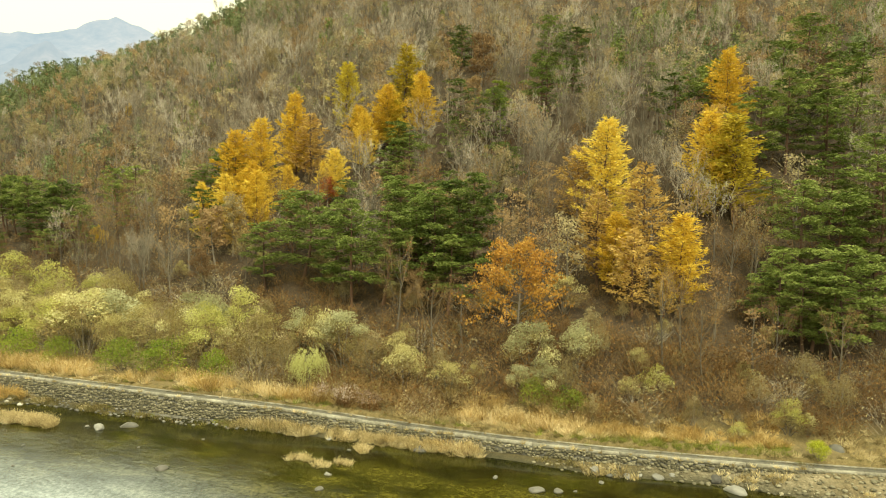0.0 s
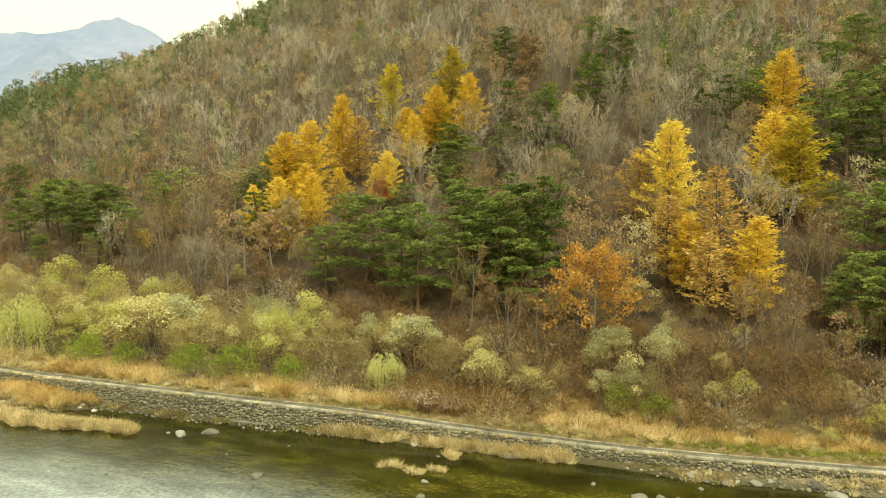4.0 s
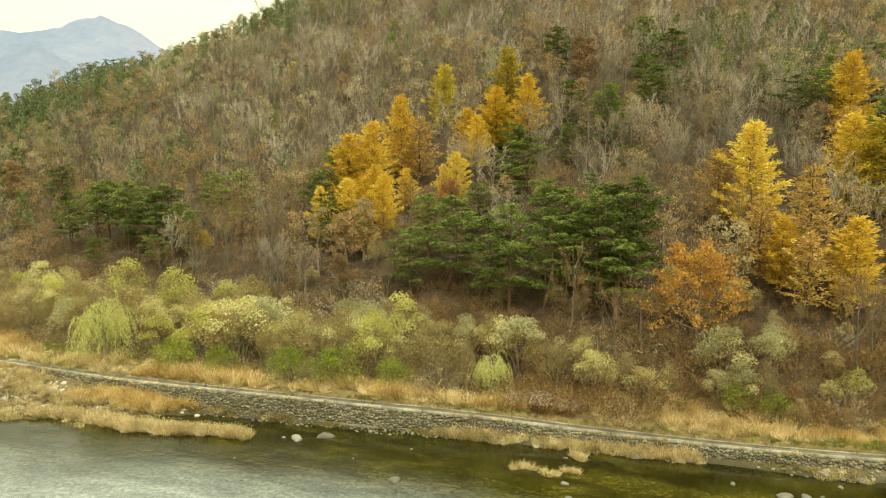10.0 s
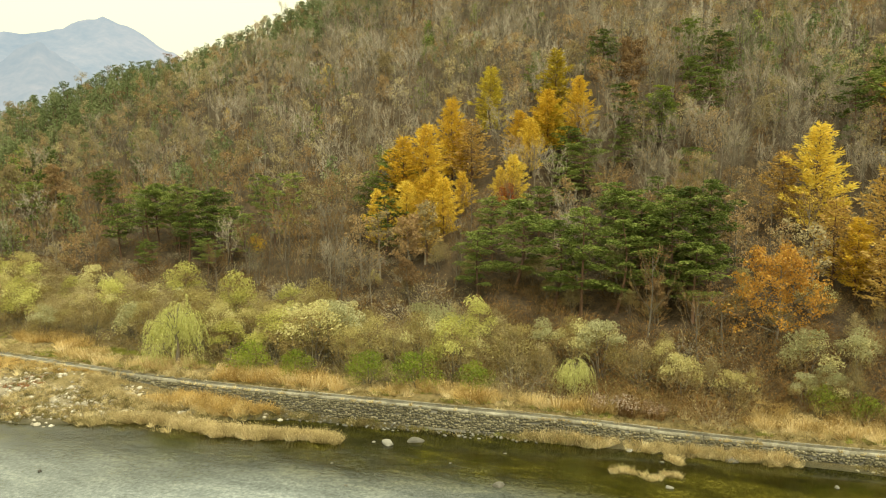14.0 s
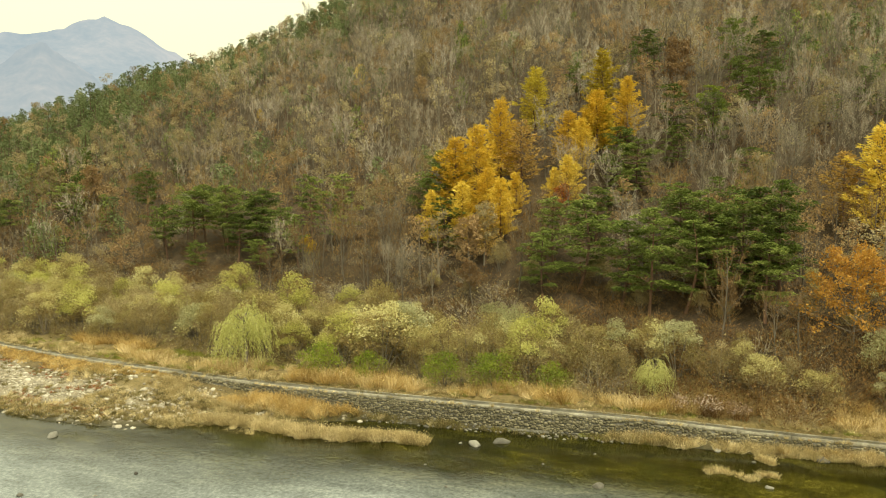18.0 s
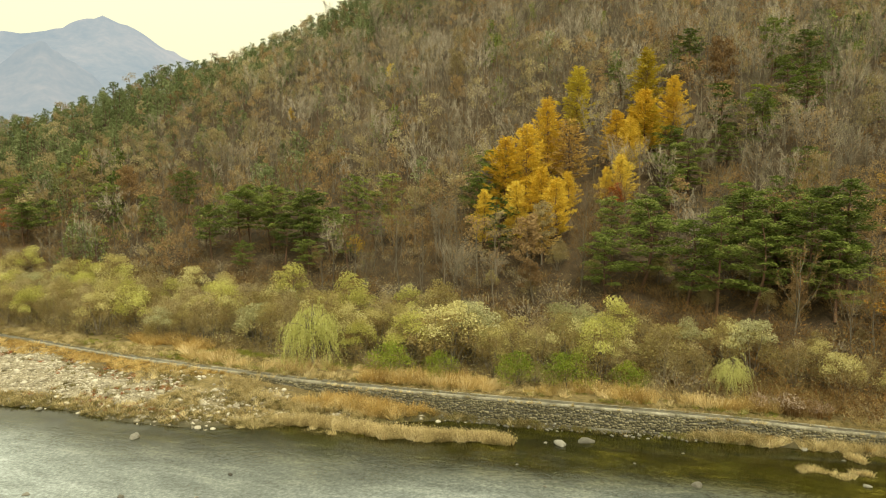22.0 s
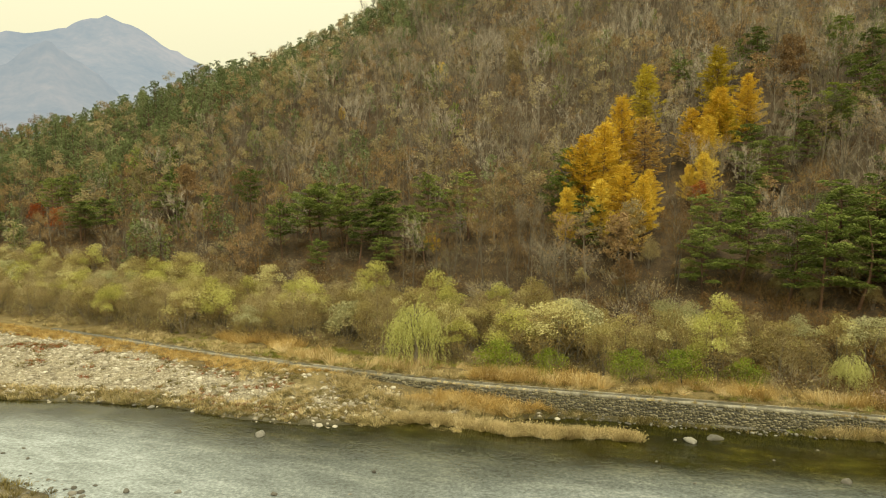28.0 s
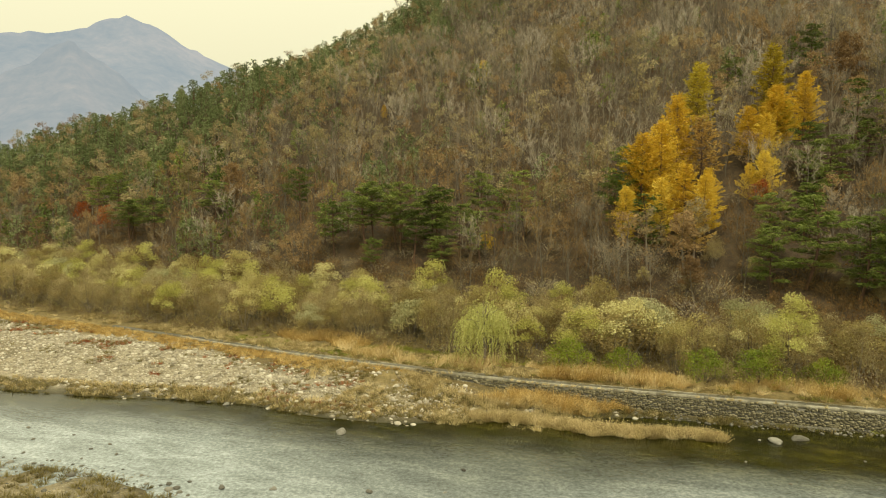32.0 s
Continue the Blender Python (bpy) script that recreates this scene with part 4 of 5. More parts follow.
PINES_EAST = [(46.4, 91.5, 14), (49.4, 89.4, 14), (39.2, 82.4, 13), (43.7, 82.9, 13), (48.1, 84.2, 13), (37.4, 75.5, 12), (40.2, 73.4, 12), (34.8, 77.0, 9), (33.1, 78.2, 7), (36.2, 74.9, 9), (39.7, 92.3, 9), (40.5, 100.6, 12), (45.1, 101.2, 13), (49.9, 100.4, 13), (60.1, 128.0, 13), (43.3, 76.1, 12), (38.4, 73.6, 8)]
PINES_VIVID = [(8.4, 123.2, 9)]
LIME_WILLOWS = [(-118.5, 147.2, 6.5), (-92.5, 119.3, 6), (-84.2, 121.9, 5.5), (-76.5, 116.5, 6.5), (-53.6, 104.2, 6), (-146.0, 160.6, 6), (-133.6, 156.2, 6), (-121.8, 140.7, 5), (-55.1, 106.7, 7), (-46.9, 102.6, 6.5), (-22.9, 87.1, 6), (-37.6, 94.4, 4)]
WEEPING_WILLOWS = [(-58.3, 90.5, 8.2), (-13.7, 77.0, 4.2)]
GREY_WILLOWS = [(-10.5, 79.3, 7), (13.4, 73.2, 5.4), (8.9, 74.0, 5.3), (10.0, 71.5, 4.3), (-28.7, 89.0, 6.5), (-15.7, 83.2, 5.5), (7.6, 71.7, 3.2)]
GREEN_SHRUBS = [(8.8, 70.5, 2.7), (12.0, 68.9, 2.7), (-48.8, 87.0, 4.2), (-43.3, 85.0, 3.6), (-35.1, 82.2, 4.0), (-29.8, 80.7, 4.3), (-23.9, 78.6, 3.6)]
BRIGHT_SHRUBS = [(31.3, 60.9, 1.7)]
YELLOW_SHRUBS = [(-55.7, 123.1, 3.5)]
OLIVE_SHRUBS = [(20.1, 69.9, 3), (30.7, 65.2, 4.2), (26.3, 65.1, 2.2)]
for spots, reach in ((GOLD_LARCHES, 0.24), (TAN_LARCHES, 0.24), (LIME_LARCHES, 0.24), (ORANGE_OAKS, 0.3), (RUST_OAKS, 0.3), (TAN_OAKS, 0.3), (RED_TREES, 0.3), (PINES_MIDDLE, 0.25), (PINES_UPPER, 0.25), (PINES_FAR, 0.34), (PINES_EAST, 0.25), (PINES_VIVID, 0.25), (LIME_WILLOWS, 0.3), (WEEPING_WILLOWS, 0.3), (GREY_WILLOWS, 0.3), (GREEN_SHRUBS, 0.3), (BRIGHT_SHRUBS, 0.3), (YELLOW_SHRUBS, 0.3), (OLIVE_SHRUBS, 0.3)):
    for x, y, h in spots:
        KEPT.append((x, y, h * reach))


# ---- the trees as things ----
def plant(makers, spots, built_h, label, category, group="", wide=0.06, girth=1.0):
    """Copies of a few grown shapes at the spots, each scaled to its height."""
    for i, (x, y, h) in enumerate(spots):
        k = i % len(makers)
        m = standing(x, y, h / built_h, sx=girth * float(rng.uniform(1 - wide, 1 + wide)))
        if makers[k][1]:
            copy_thing(makers[k][0], m)
        else:
            makers[k][0].matrix_world = m
            makers[k][1] = True


def kinds(n, name, maker, mats, label, category, group=""):
    return [[thing(name, maker(), mats, label, category, group), False] for _ in range(n)]


plant(kinds(4, "larch", lambda: make_larch(16, 1.15), {"trunk": BARK_PINE, "crown": LARCH}, "tall golden-yellow autumn larch on the hillside", "tree", "golden larches"), GOLD_LARCHES, 16, "", "", wide=0.12, girth=1.12)
plant(kinds(2, "larch", lambda: make_larch(15, 0.55), {"trunk": BARK_PINE, "crown": LARCH_TAN}, "thin tan-orange larch losing its needles", "tree", "fading larches"), TAN_LARCHES, 15, "", "", wide=0.12, girth=1.1)
plant(kinds(2, "larch", lambda: make_larch(14, 1.0, 3.6), {"trunk": BARK_PINE, "crown": LARCH_LIME}, "yellow-green larch among bare trees", "tree", "fading larches"), LIME_LARCHES, 14, "", "", girth=1.2)
plant(kinds(1, "oak_tree", lambda: make_oak(10, 5.6, 5600, 0.25, 28, 0.62, 0.14), {"trunk": BARK, "crown": OAK_ORANGE}, "broad orange-leaved oak at the foot of the hill", "tree"), ORANGE_OAKS, 10, "", "")
plant(kinds(2, "oak_tree", lambda: make_oak(9, 2.8, 2600, 0.26), {"trunk": BARK, "crown": OAK_RUST}, "oak with withered rust-brown leaves", "tree", "withered oaks"), RUST_OAKS, 9, "", "")
plant(kinds(2, "oak_tree", lambda: make_oak(9, 2.6, 2000, 0.24), {"trunk": BARK, "crown": OAK_TAN}, "oak with pale tan withered leaves", "tree", "withered oaks"), TAN_OAKS, 9, "", "")
plant(kinds(1, "maple_tree", lambda: make_oak(6, 2.0, 1500, 0.24), {"trunk": BARK, "crown": RED}, "small red-brown maple among the trees", "tree", "red maples"), RED_TREES, 6, "", "")
pine_mats = {"trunk": BARK_PINE, "crown": PINE}
pines = kinds(5, "pine_tree", lambda: make_pine(12, 1.3, 22, 0.24), pine_mats, "dark green red pine with layered flat boughs", "tree", "hillside pines")
plant(pines, PINES_MIDDLE, 12, "", "", wide=0.15)
plant(pines, PINES_UPPER, 12, "", "", wide=0.12)
plant(kinds(3, "pine_tree", lambda: make_pine(12, 1.25, 19, 0.42, 4.2), pine_mats, "broad flat-topped dark green pine", "tree", "hillside pines"), PINES_FAR, 12, "", "", wide=0.15)
plant(pines, PINES_EAST, 12, "", "", wide=0.15)
plant(kinds(1, "pine_tree", lambda: make_pine(9, 1.2, 18, 0.12, 2.4), {"trunk": BARK_PINE, "crown": GREEN}, "small vivid green conifer in the bare wood", "tree"), PINES_VIVID, 9, "", "")

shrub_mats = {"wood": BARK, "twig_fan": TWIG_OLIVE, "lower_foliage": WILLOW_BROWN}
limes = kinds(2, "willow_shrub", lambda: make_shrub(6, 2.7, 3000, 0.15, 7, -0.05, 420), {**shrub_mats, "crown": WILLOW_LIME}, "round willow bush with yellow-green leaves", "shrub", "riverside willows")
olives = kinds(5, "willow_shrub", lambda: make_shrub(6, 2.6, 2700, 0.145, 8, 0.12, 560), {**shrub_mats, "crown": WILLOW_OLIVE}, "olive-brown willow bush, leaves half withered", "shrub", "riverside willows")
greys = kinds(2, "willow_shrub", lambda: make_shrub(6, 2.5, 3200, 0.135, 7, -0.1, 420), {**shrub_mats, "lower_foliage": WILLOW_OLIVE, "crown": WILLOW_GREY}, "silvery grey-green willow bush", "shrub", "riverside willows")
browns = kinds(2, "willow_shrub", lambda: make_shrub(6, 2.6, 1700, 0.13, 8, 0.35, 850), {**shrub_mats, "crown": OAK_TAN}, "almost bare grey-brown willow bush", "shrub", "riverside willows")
plant(limes, LIME_WILLOWS, 6, "", "", wide=0.15)
plant(greys, GREY_WILLOWS, 6, "", "", wide=0.15)
plant(kinds(1, "weeping_willow", lambda: make_weeper(7, 3.8, 220, 34), {"trunk": BARK, "bough": BARK, "crown": WILLOW_PALE}, "light green weeping willow above the dry grass", "tree"), WEEPING_WILLOWS, 7, "", "")
plant(kinds(2, "leafy_shrub", lambda: make_shrub(3, 2.3, 2200, 0.13, 7, 0.1, 260), {"wood": BARK, "twig_fan": TWIG_OLIVE, "lower_foliage": GREEN, "crown": GREEN}, "low shrub still in green leaf", "shrub", "green shrubs"), GREEN_SHRUBS, 3, "", "")
plant(kinds(1, "leafy_shrub", lambda: make_shrub(3, 1.9, 2000, 0.15, 7, -0.2, 160), {"wood": BARK, "twig_fan": TWIG_OLIVE, "lower_foliage": BRIGHT, "crown": BRIGHT}, "low shrub with bright yellow-green leaves", "shrub", "green shrubs"), BRIGHT_SHRUBS, 3, "", "")
plant(kinds(1, "leafy_shrub", lambda: make_shrub(3, 1.7, 1500, 0.17, 7, -0.2, 160), {"wood": BARK, "twig_fan": TWIG_OLIVE, "lower_foliage": LARCH, "crown": LARCH}, "golden-yellow shrub at the edge of the wood", "shrub"), YELLOW_SHRUBS, 3, "", "")

plant(kinds(1, "leafy_shrub", lambda: make_shrub(4, 2.4, 2200, 0.135, 7, 0.1, 400), {"wood": BARK, "twig_fan": TWIG_OLIVE, "lower_foliage": WILLOW_OLIVE, "crown": WILLOW_LIME}, "yellow-olive bush on the foot of the slope", "shrub", "slope bushes"), OLIVE_SHRUBS, 4, "", "")

# the belt of willow bushes between path and hill
def belt_front(x):
    return float(np.interp(x, (-180, -112, -98, -86, -68, -58, -48, -34, -20, -5), (3.5, 4.0, 5.5, 9.0, 9.5, 8.2, 7.5, 7.0, 5.6, 4.6)))


belt = []
bx, by = scatter(3.1, -175, -3, 70, 190, 0.9)
for x, y in zip(bx, by):
    u, e = y - float(path_y(x)), float(toe_y(x)) - y
    front = belt_front(x)
    if any((x - a) ** 2 + (y - b) ** 2 < 5.5 for a, b, c in GREEN_SHRUBS):
        continue
    if u < front or e < -5 or not in_view_wedge(x, y, 2) or not free_of(x, y):
        continue
    k = noise.noise(Vector((x / 9, y / 9, 4)))
    belt.append((x, y, rng.uniform(4.3, 6.8) + 0.6 * (x > -75) + 0.4 * (x > -40) + 0.4 * (u < front + 5) - 1.0 * (x > -10), k + rng.normal(0, 0.16) + 0.12 * (x > -48)))
for lo, hi, sort in ((-9, -0.05, browns), (-0.05, 0.32, olives), (0.32, 0.44, greys), (0.44, 9, limes)):
    plant(sort, [b[:3] for b in belt if lo <= b[3] < hi], 6, "", "", wide=0.16)

# undergrowth along the front of the belt
low = []
for x, u in zip(*scatter(1.35, -140, -4, 3.5, 14, 0.95)):
    front = belt_front(x)
    y = float(path_y(x)) + u
    if not (front - 1.2 < u < front + 3.5) or any((x - a) ** 2 + (y - b) ** 2 < 3 for a, b, c in GREEN_SHRUBS):
        continue
    low.append((x, y, float(ground_z(x, y)) - 0.05, rng.uniform(0.6, 1.35), rng.uniform(0, 6.28), rng.integers(0, 4)))
low_shapes = [make_brush(1.9, 1.5, 60, 110, 0.13, 0.025) for _ in range(4)]
strewn("belt_undergrowth", low_shapes, low[::2], [TWIG, WILLOW_BROWN], "withered brown undergrowth before the willow bushes", "undergrowth")
strewn("belt_undergrowth", low_shapes, low[1::2], [TWIG_RED, WILLOW_OLIVE], "olive undergrowth before the willow bushes", "undergrowth")

# half-bare bushes scattered over the foot of the slope
slope = []
for x, y in zip(*scatter(2.7, -36, 52, 58, 112, 0.9)):
    d, u = y - float(toe_y(x)), y - float(path_y(x))
    if u < 4.8 or d > 22 or not in_view_wedge(x, y, 2) or (d < 10 and not free_of(x, y)) or rng.uniform() < 0.2 + 0.25 * (d > 10):
        continue
    slope.append((x, y, rng.uniform(2.2, 4.0)))
rusts = kinds(2, "brushy_shrub", lambda: make_shrub(6, 2.9, 2100, 0.14, 9, 0.1, 620, 0.03), {"wood": BARK, "twig_fan": TWIG_RED, "lower_foliage": RUST_DARK, "crown": OAK_RUST}, "brown-leaved bush on the foot of the slope", "shrub", "slope bushes")
plant(rusts, slope[::2], 6, "", "", wide=0.2)
plant(browns, slope[1::4], 6, "", "", wide=0.2)
plant(olives, slope[3::4], 6, "", "", wide=0.2)

# ---- the woods: trees without number ----
# shapes with fewer, broader pieces for the far side of the hill
bare_shapes = [make_bare(11, 2.9, 11, 430, 0, 0.032) for _ in range(5)] + [make_bare(11, 2.8, 7, 210, 0, 0.055) for _ in range(3)]
leafy_shapes = [make_bare(10, 2.8, 10, 300, 150, 0.032, 0.16) for _ in range(5)] + [make_bare(10, 2.7, 6, 160, 110, 0.05, 0.17) for _ in range(3)]
oak_shapes = [make_oak(9, 2.7, 620, 0.24, 9, 0.72) for _ in range(5)] + [make_oak(9, 2.7, 460, 0.27, 5, 0.85) for _ in range(3)]
pine_shapes = [make_pine(11, 0.34, 14, 0.28, 2.9) for _ in range(5)] + [make_far_pine() for _ in range(3)]
woods = {"bare": [], "brown": [], "leafy": [], "rust": [], "tan": [], "olive": [], "pine": [], "dull": []}
fx, fy = scatter(3.35, -270, 95, 60, 330, 0.95)
fz = ground_z(fx, fy)
fd = fy - toe_y(fx)
ok = in_view_wedge(fx, fy) & (fd > np.where(fx > -18, 7, 8)) & (fz < 30 + 0.215 * fy)
crest = np.interp(fx, (-420, -245, -144, -100, -43, 0, 60), (2, 8, 37, 52.5, 90, 115, 135))
ok &= (0.6 * (fd * 0.86 - 2) - 0.0006 * np.clip(fd * 0.86, 0, 120) ** 2) < crest + 9
for x, y, z, d, c in zip(fx[ok], fy[ok], fz[ok], fd[ok], crest[ok]):
    if not free_of(x, y):
        continue
    n1, n2, r = noise.noise(Vector((x / 17, y / 17, 9))), noise.noise(Vector((x / 26, y / 26, 21))), rng.uniform(0, 1)
    near_crest = max(0.0, min(1.0, (z - c + 30) / 20)) if x < -30 else 0.0
    p_pine = 0.05 + 0.62 * near_crest + 0.5 * max(0, n1 - 0.12) + 0.22 * max(0, min(1, (x - 24) / 14)) + 0.16 * max(0, min(1, (-95 - x) / 40)) + (0.6 * max(0, n2 + 0.15) if x < -48 and 6 < d < 50 else 0)
    if (d < 30 and -34 < x < 36) or d < 9:
        p_pine = 0.0
    at_foot = d < 24 and -34 < x < 40
    if at_foot and rng.uniform() < 0.35:
        continue
    kind_i = int(rng.integers(0, 5)) if y < 128 else 5 + int(rng.integers(0, 3))
    size, turn = rng.uniform(0.75, 1.18) * (0.8 if d < 6 else 1.0), rng.uniform(0, 6.28)
    if r < p_pine:
        woods["dull" if near_crest > 0.3 or y > 128 and rng.uniform() < 0.6 else "pine"].append((x, y, z - 0.1, size * 0.95, turn, kind_i))
    elif r < p_pine + 0.20 + 0.22 * at_foot + 0.5 * max(0, n2 - 0.1) + 0.12 * (x > -25 and y > 112) + 0.14 * (x < -80):
        woods["rust" if rng.uniform() < (0.62 if x > -40 or d < 30 else 0.35) else "tan"].append((x, y, z - 0.1, size, turn, kind_i))
    elif d < 34 and rng.uniform() < 0.75:
        woods["brown"].append((x, y, z - 0.1, size, turn, kind_i))
    elif r < p_pine + 0.58:
        woods["olive" if noise.noise(Vector((x / 12, y / 12, 55))) > 0.12 else "leafy"].append((x, y, z - 0.1, size, turn, kind_i))
    else:
        woods["bare"].append((x, y, z - 0.1, size, turn, kind_i))
strewn("bare_woods", bare_shapes, woods["bare"], [BARK, TWIG, OAK_TAN], "leafless grey-brown broadleaf woods covering the hillside", "woods")
strewn("withering_woods", leafy_shapes, woods["leafy"], [BARK, TWIG, OAK_RUST], "broadleaf woods with a few withered brown leaves", "woods")
strewn("brown_woods", leafy_shapes, woods["brown"], [BARK, TWIG_RED, RUST_DARK], "red-brown half-bare trees along the foot of the hill", "woods")
strewn("olive_woods", leafy_shapes, woods["olive"], [BARK, TWIG, OLIVE_LEAF], "broadleaf woods with thin olive-green last leaves", "woods")
strewn("rust_oak_woods", oak_shapes, woods["rust"], [BARK, OAK_RUST], "scattered rust-brown oaks among bare trees", "woods")
strewn("tan_oak_woods", oak_shapes, woods["tan"], [BARK, OAK_TAN], "scattered tan-leaved oaks among bare trees", "woods")
strewn("pine_woods", pine_shapes, woods["pine"], [BARK_PINE, PINE], "scattered dark green pines in the woods", "woods")
# haze over the ridge is put into these needles' colour
strewn("ridge_pine_woods", pine_shapes, woods["dull"], [BARK_PINE, PINE_HAZED], "green pines along the wooded ridge, paled with painted haze", "woods")

# brushwood on the lower slope
brush_shapes = [make_brush(1.9, 1.5, 85, 120, 0.11, 0.02) for _ in range(5)] + [make_brush(1.9, 1.6, 34, 26, 0.2, 0.045) for _ in range(3)]
spots = {"red": [], "grey": []}
ux, uy = scatter(1.6, -190, 75, 58, 215, 0.95)
for x, y in zip(ux, uy):
    d = y - float(toe_y(x))
    if not (-2.0 < d < 110) or not in_view_wedge(x, y, 3) or (x > 0 and y - float(path_y(x)) < 5.5):
        continue
    if d > 12 and rng.uniform() < 0.55 + 0.25 * (d > 40) or d > 40 and float(ground_z(x, y)) > 30 + 0.2 * y:
        continue
    spots["red" if rng.uniform() < (0.9 if x > -22 and d < 30 else 0.62) else "grey"].append((x, y, float(ground_z(x, y)), rng.uniform(0.7, 1.45) * (1.15 if d < 10 else 1) * (1.3 if d < 15 else 1), rng.uniform(0, 6.28), rng.integers(0, 5) if d < 20 else 5 + rng.integers(0, 3)))
strewn("red_brown_brushwood", brush_shapes, spots["red"], [TWIG_RED, RUST_DARK], "red-brown leafless brushwood on the lower slope", "brushwood")
strewn("grey_brushwood", brush_shapes, spots["grey"], [TWIG, OAK_TAN], "grey-brown leafless brushwood on the lower slope", "brushwood")

# fallen leaves and sprouts over the foot of the slope
lx, ly = rng.uniform(-150, 60, 60000), rng.uniform(60, 200, 60000)
ld = ly - toe_y(lx)
fallen = (ld > -3) & (ld < 26) & in_view_wedge(lx, ly, 2) & (ly - path_y(lx) > 4.5)
lx, ly = lx[fallen], ly[fallen]
lz = ground_z(lx, ly) + rng.uniform(0.0, 0.22, len(lx))
v, f = tufts(np.stack([lx, ly, lz], 1), 0.17, 0.0, 0.4)
tagged(new("fallen_leaves", mesh_of("fallen_leaves", v, f, RUST_DARK)), "rust-brown fallen leaves over the slope", "leaf litter", kind="stuff")

# ---- dry grass, reeds and stones by the water ----
def tussock(h, r, n, width=0.05):
    a, lean = rng.uniform(0, 6.283, n), rng.uniform(0, 1, n) ** 0.7
    base = np.stack([np.cos(a) * r * lean * 0.6, np.sin(a) * r * lean * 0.6, np.zeros(n)], 1)
    blow = rng.normal(0, 0.35, 2)
    w = np.stack([np.cos(a) * lean * 0.8 + blow[0], np.sin(a) * lean * 0.8 + blow[1], rng.uniform(0.6, 1.1, n)], 1)
    ln = rng.uniform(0.55, 1.05, n) * h
    v, f = blades(base, w, ln, width)
    tip = v.reshape(-1, 3, 3)[:, 2]
    pl = tufts(tip[: n // 2] - np.array([0, 0, 0.06 * h]), 0.10 * h ** 0.5, 0.8)
    return [("blades", joined([(v, f), pl]))]


tall, short = [tussock(1.35, 0.75, 60, 0.07) for _ in range(6)], [tussock(0.6, 0.5, 32, 0.06) for _ in range(6)]


def sward(name, x0, x1, u0, u1, cell, shapes, mat, label, size=(0.7, 1.2), patch=None, edge="path", cut=-0.15):
    """Tussocks in a band along the path or the waterline, thinned into patches."""
    out = []
    xs, us = scatter(cell, x0, x1, u0, u1)
    for x, u in zip(xs, us):
        y = (float(path_y(x)) if edge == "path" else float(shore_y(x))) + u
        k = noise.noise(Vector((x / 5.5, y / 3.2, 31 + x0 * 0.01)))
        if k < cut + rng.normal(0, 0.12) or (patch and not patch(x, y, u)) or not in_view_wedge(x, y, 4):
            continue
        z_at = float(path_z(x)) + 0.05 if name == "wall_weeds" else float(ground_z(x, y)) - 0.03
        if edge != "path" and y > float(path_y(x)) - 0.35:
            continue
        out.append((x, y, z_at, rng.uniform(*size) * (1 + 0.35 * k), rng.uniform(0, 6.28), rng.integers(0, len(shapes))))
    if out:
        strewn(name, shapes, out, [mat], label, "grass")


sward("reed_fringe", -75, 14, 2.6, 6.4, 0.8, tall, STRAW, "straw-coloured reeds and dry grass behind the path", (0.45, 1.2), cut=-0.12)
sward("reed_fringe", -52, -12, 2.4, 6.0, 0.85, tall, STRAW_GOLD, "golden dry reeds behind the path", (0.5, 1.25), cut=0.12)
sward("dry_grass", -150, 45, 1.5, 6.5, 0.62, short, STRAW_PALE, "short dry grass along the path", (0.5, 1.1), cut=-0.1)
sward("dry_grass", -14, 30, 3.4, 7.6, 0.7, tall, STRAW_GOLD, "golden dry grass at the foot of the slope", (0.5, 0.95), cut=-0.15)
sward("green_grass", -92, -30, 2.6, 9.0, 0.8, short, GRASS, "patches of green grass by the path", (0.5, 1.0), cut=0.12)
sward("green_grass", -34, 30, 1.6, 3.6, 0.6, short, GRASS, "green grass along the path's edge", (0.5, 0.95), cut=-0.02)
sward("green_grass", -76, -60, 2.2, 8.5, 0.55, short, GRASS, "fresh green grass between path and willows", (0.45, 0.9), cut=-0.3)
sward("reed_patch", -86, -72, 6.0, 10.5, 0.6, tall, STRAW_GOLD, "orange-gold reed patch before the willow bushes", (0.8, 1.2), cut=-0.4, patch=lambda x, y, u: ((x + 79) / 6.5) ** 2 + ((u - 8.2) / 2.3) ** 2 < 1)
sward("bank_grass", -150, -66, -9.5, 0.6, 0.6, short, STRAW_GOLD, "golden dry grass between path and gravel", (0.6, 1.15), cut=-0.5, patch=lambda x, y, u: u < -0.35 and u > -2.2 - 2.2 * max(0, min(1, (-70 - x) / 20)) - 2.5 * noise.noise(Vector((x / 6, y / 6, 2))))
sward("bank_grass", -68, -36, -9.0, -0.5, 0.62, tall, STRAW_PALE, "straw-coloured reeds on the bank below the wall", (0.4, 0.75), cut=-0.12, patch=lambda x, y, u: u > -4.5 and y > float(shore_y(x)) + 0.2)
sward("bank_grass", -60, -36, -3.4, -0.5, 0.6, tall, STRAW_GOLD, "golden dry reeds against the river wall", (0.6, 1.05), cut=-0.05, patch=lambda x, y, u: y > float(shore_y(x)) + 0.2)
sward("bar_grass", -78, -52, -11, -1.2, 0.75, tall, STRAW_PALE, "straw-coloured dry grass over the stony bank", (0.3, 0.65), cut=0.02)
sward("bar_herbs", -76, -46, -11, -1.0, 0.6, short, HERB_OLIVE, "olive-brown weeds among the bank stones", (0.5, 1.0), cut=-0.02)
sward("shore_grass", -125, -61, 0.4, 3.2, 0.7, short, STRAW_PALE, "pale dry grass along the waterline", (0.6, 1.2), cut=0.02, edge="shore")
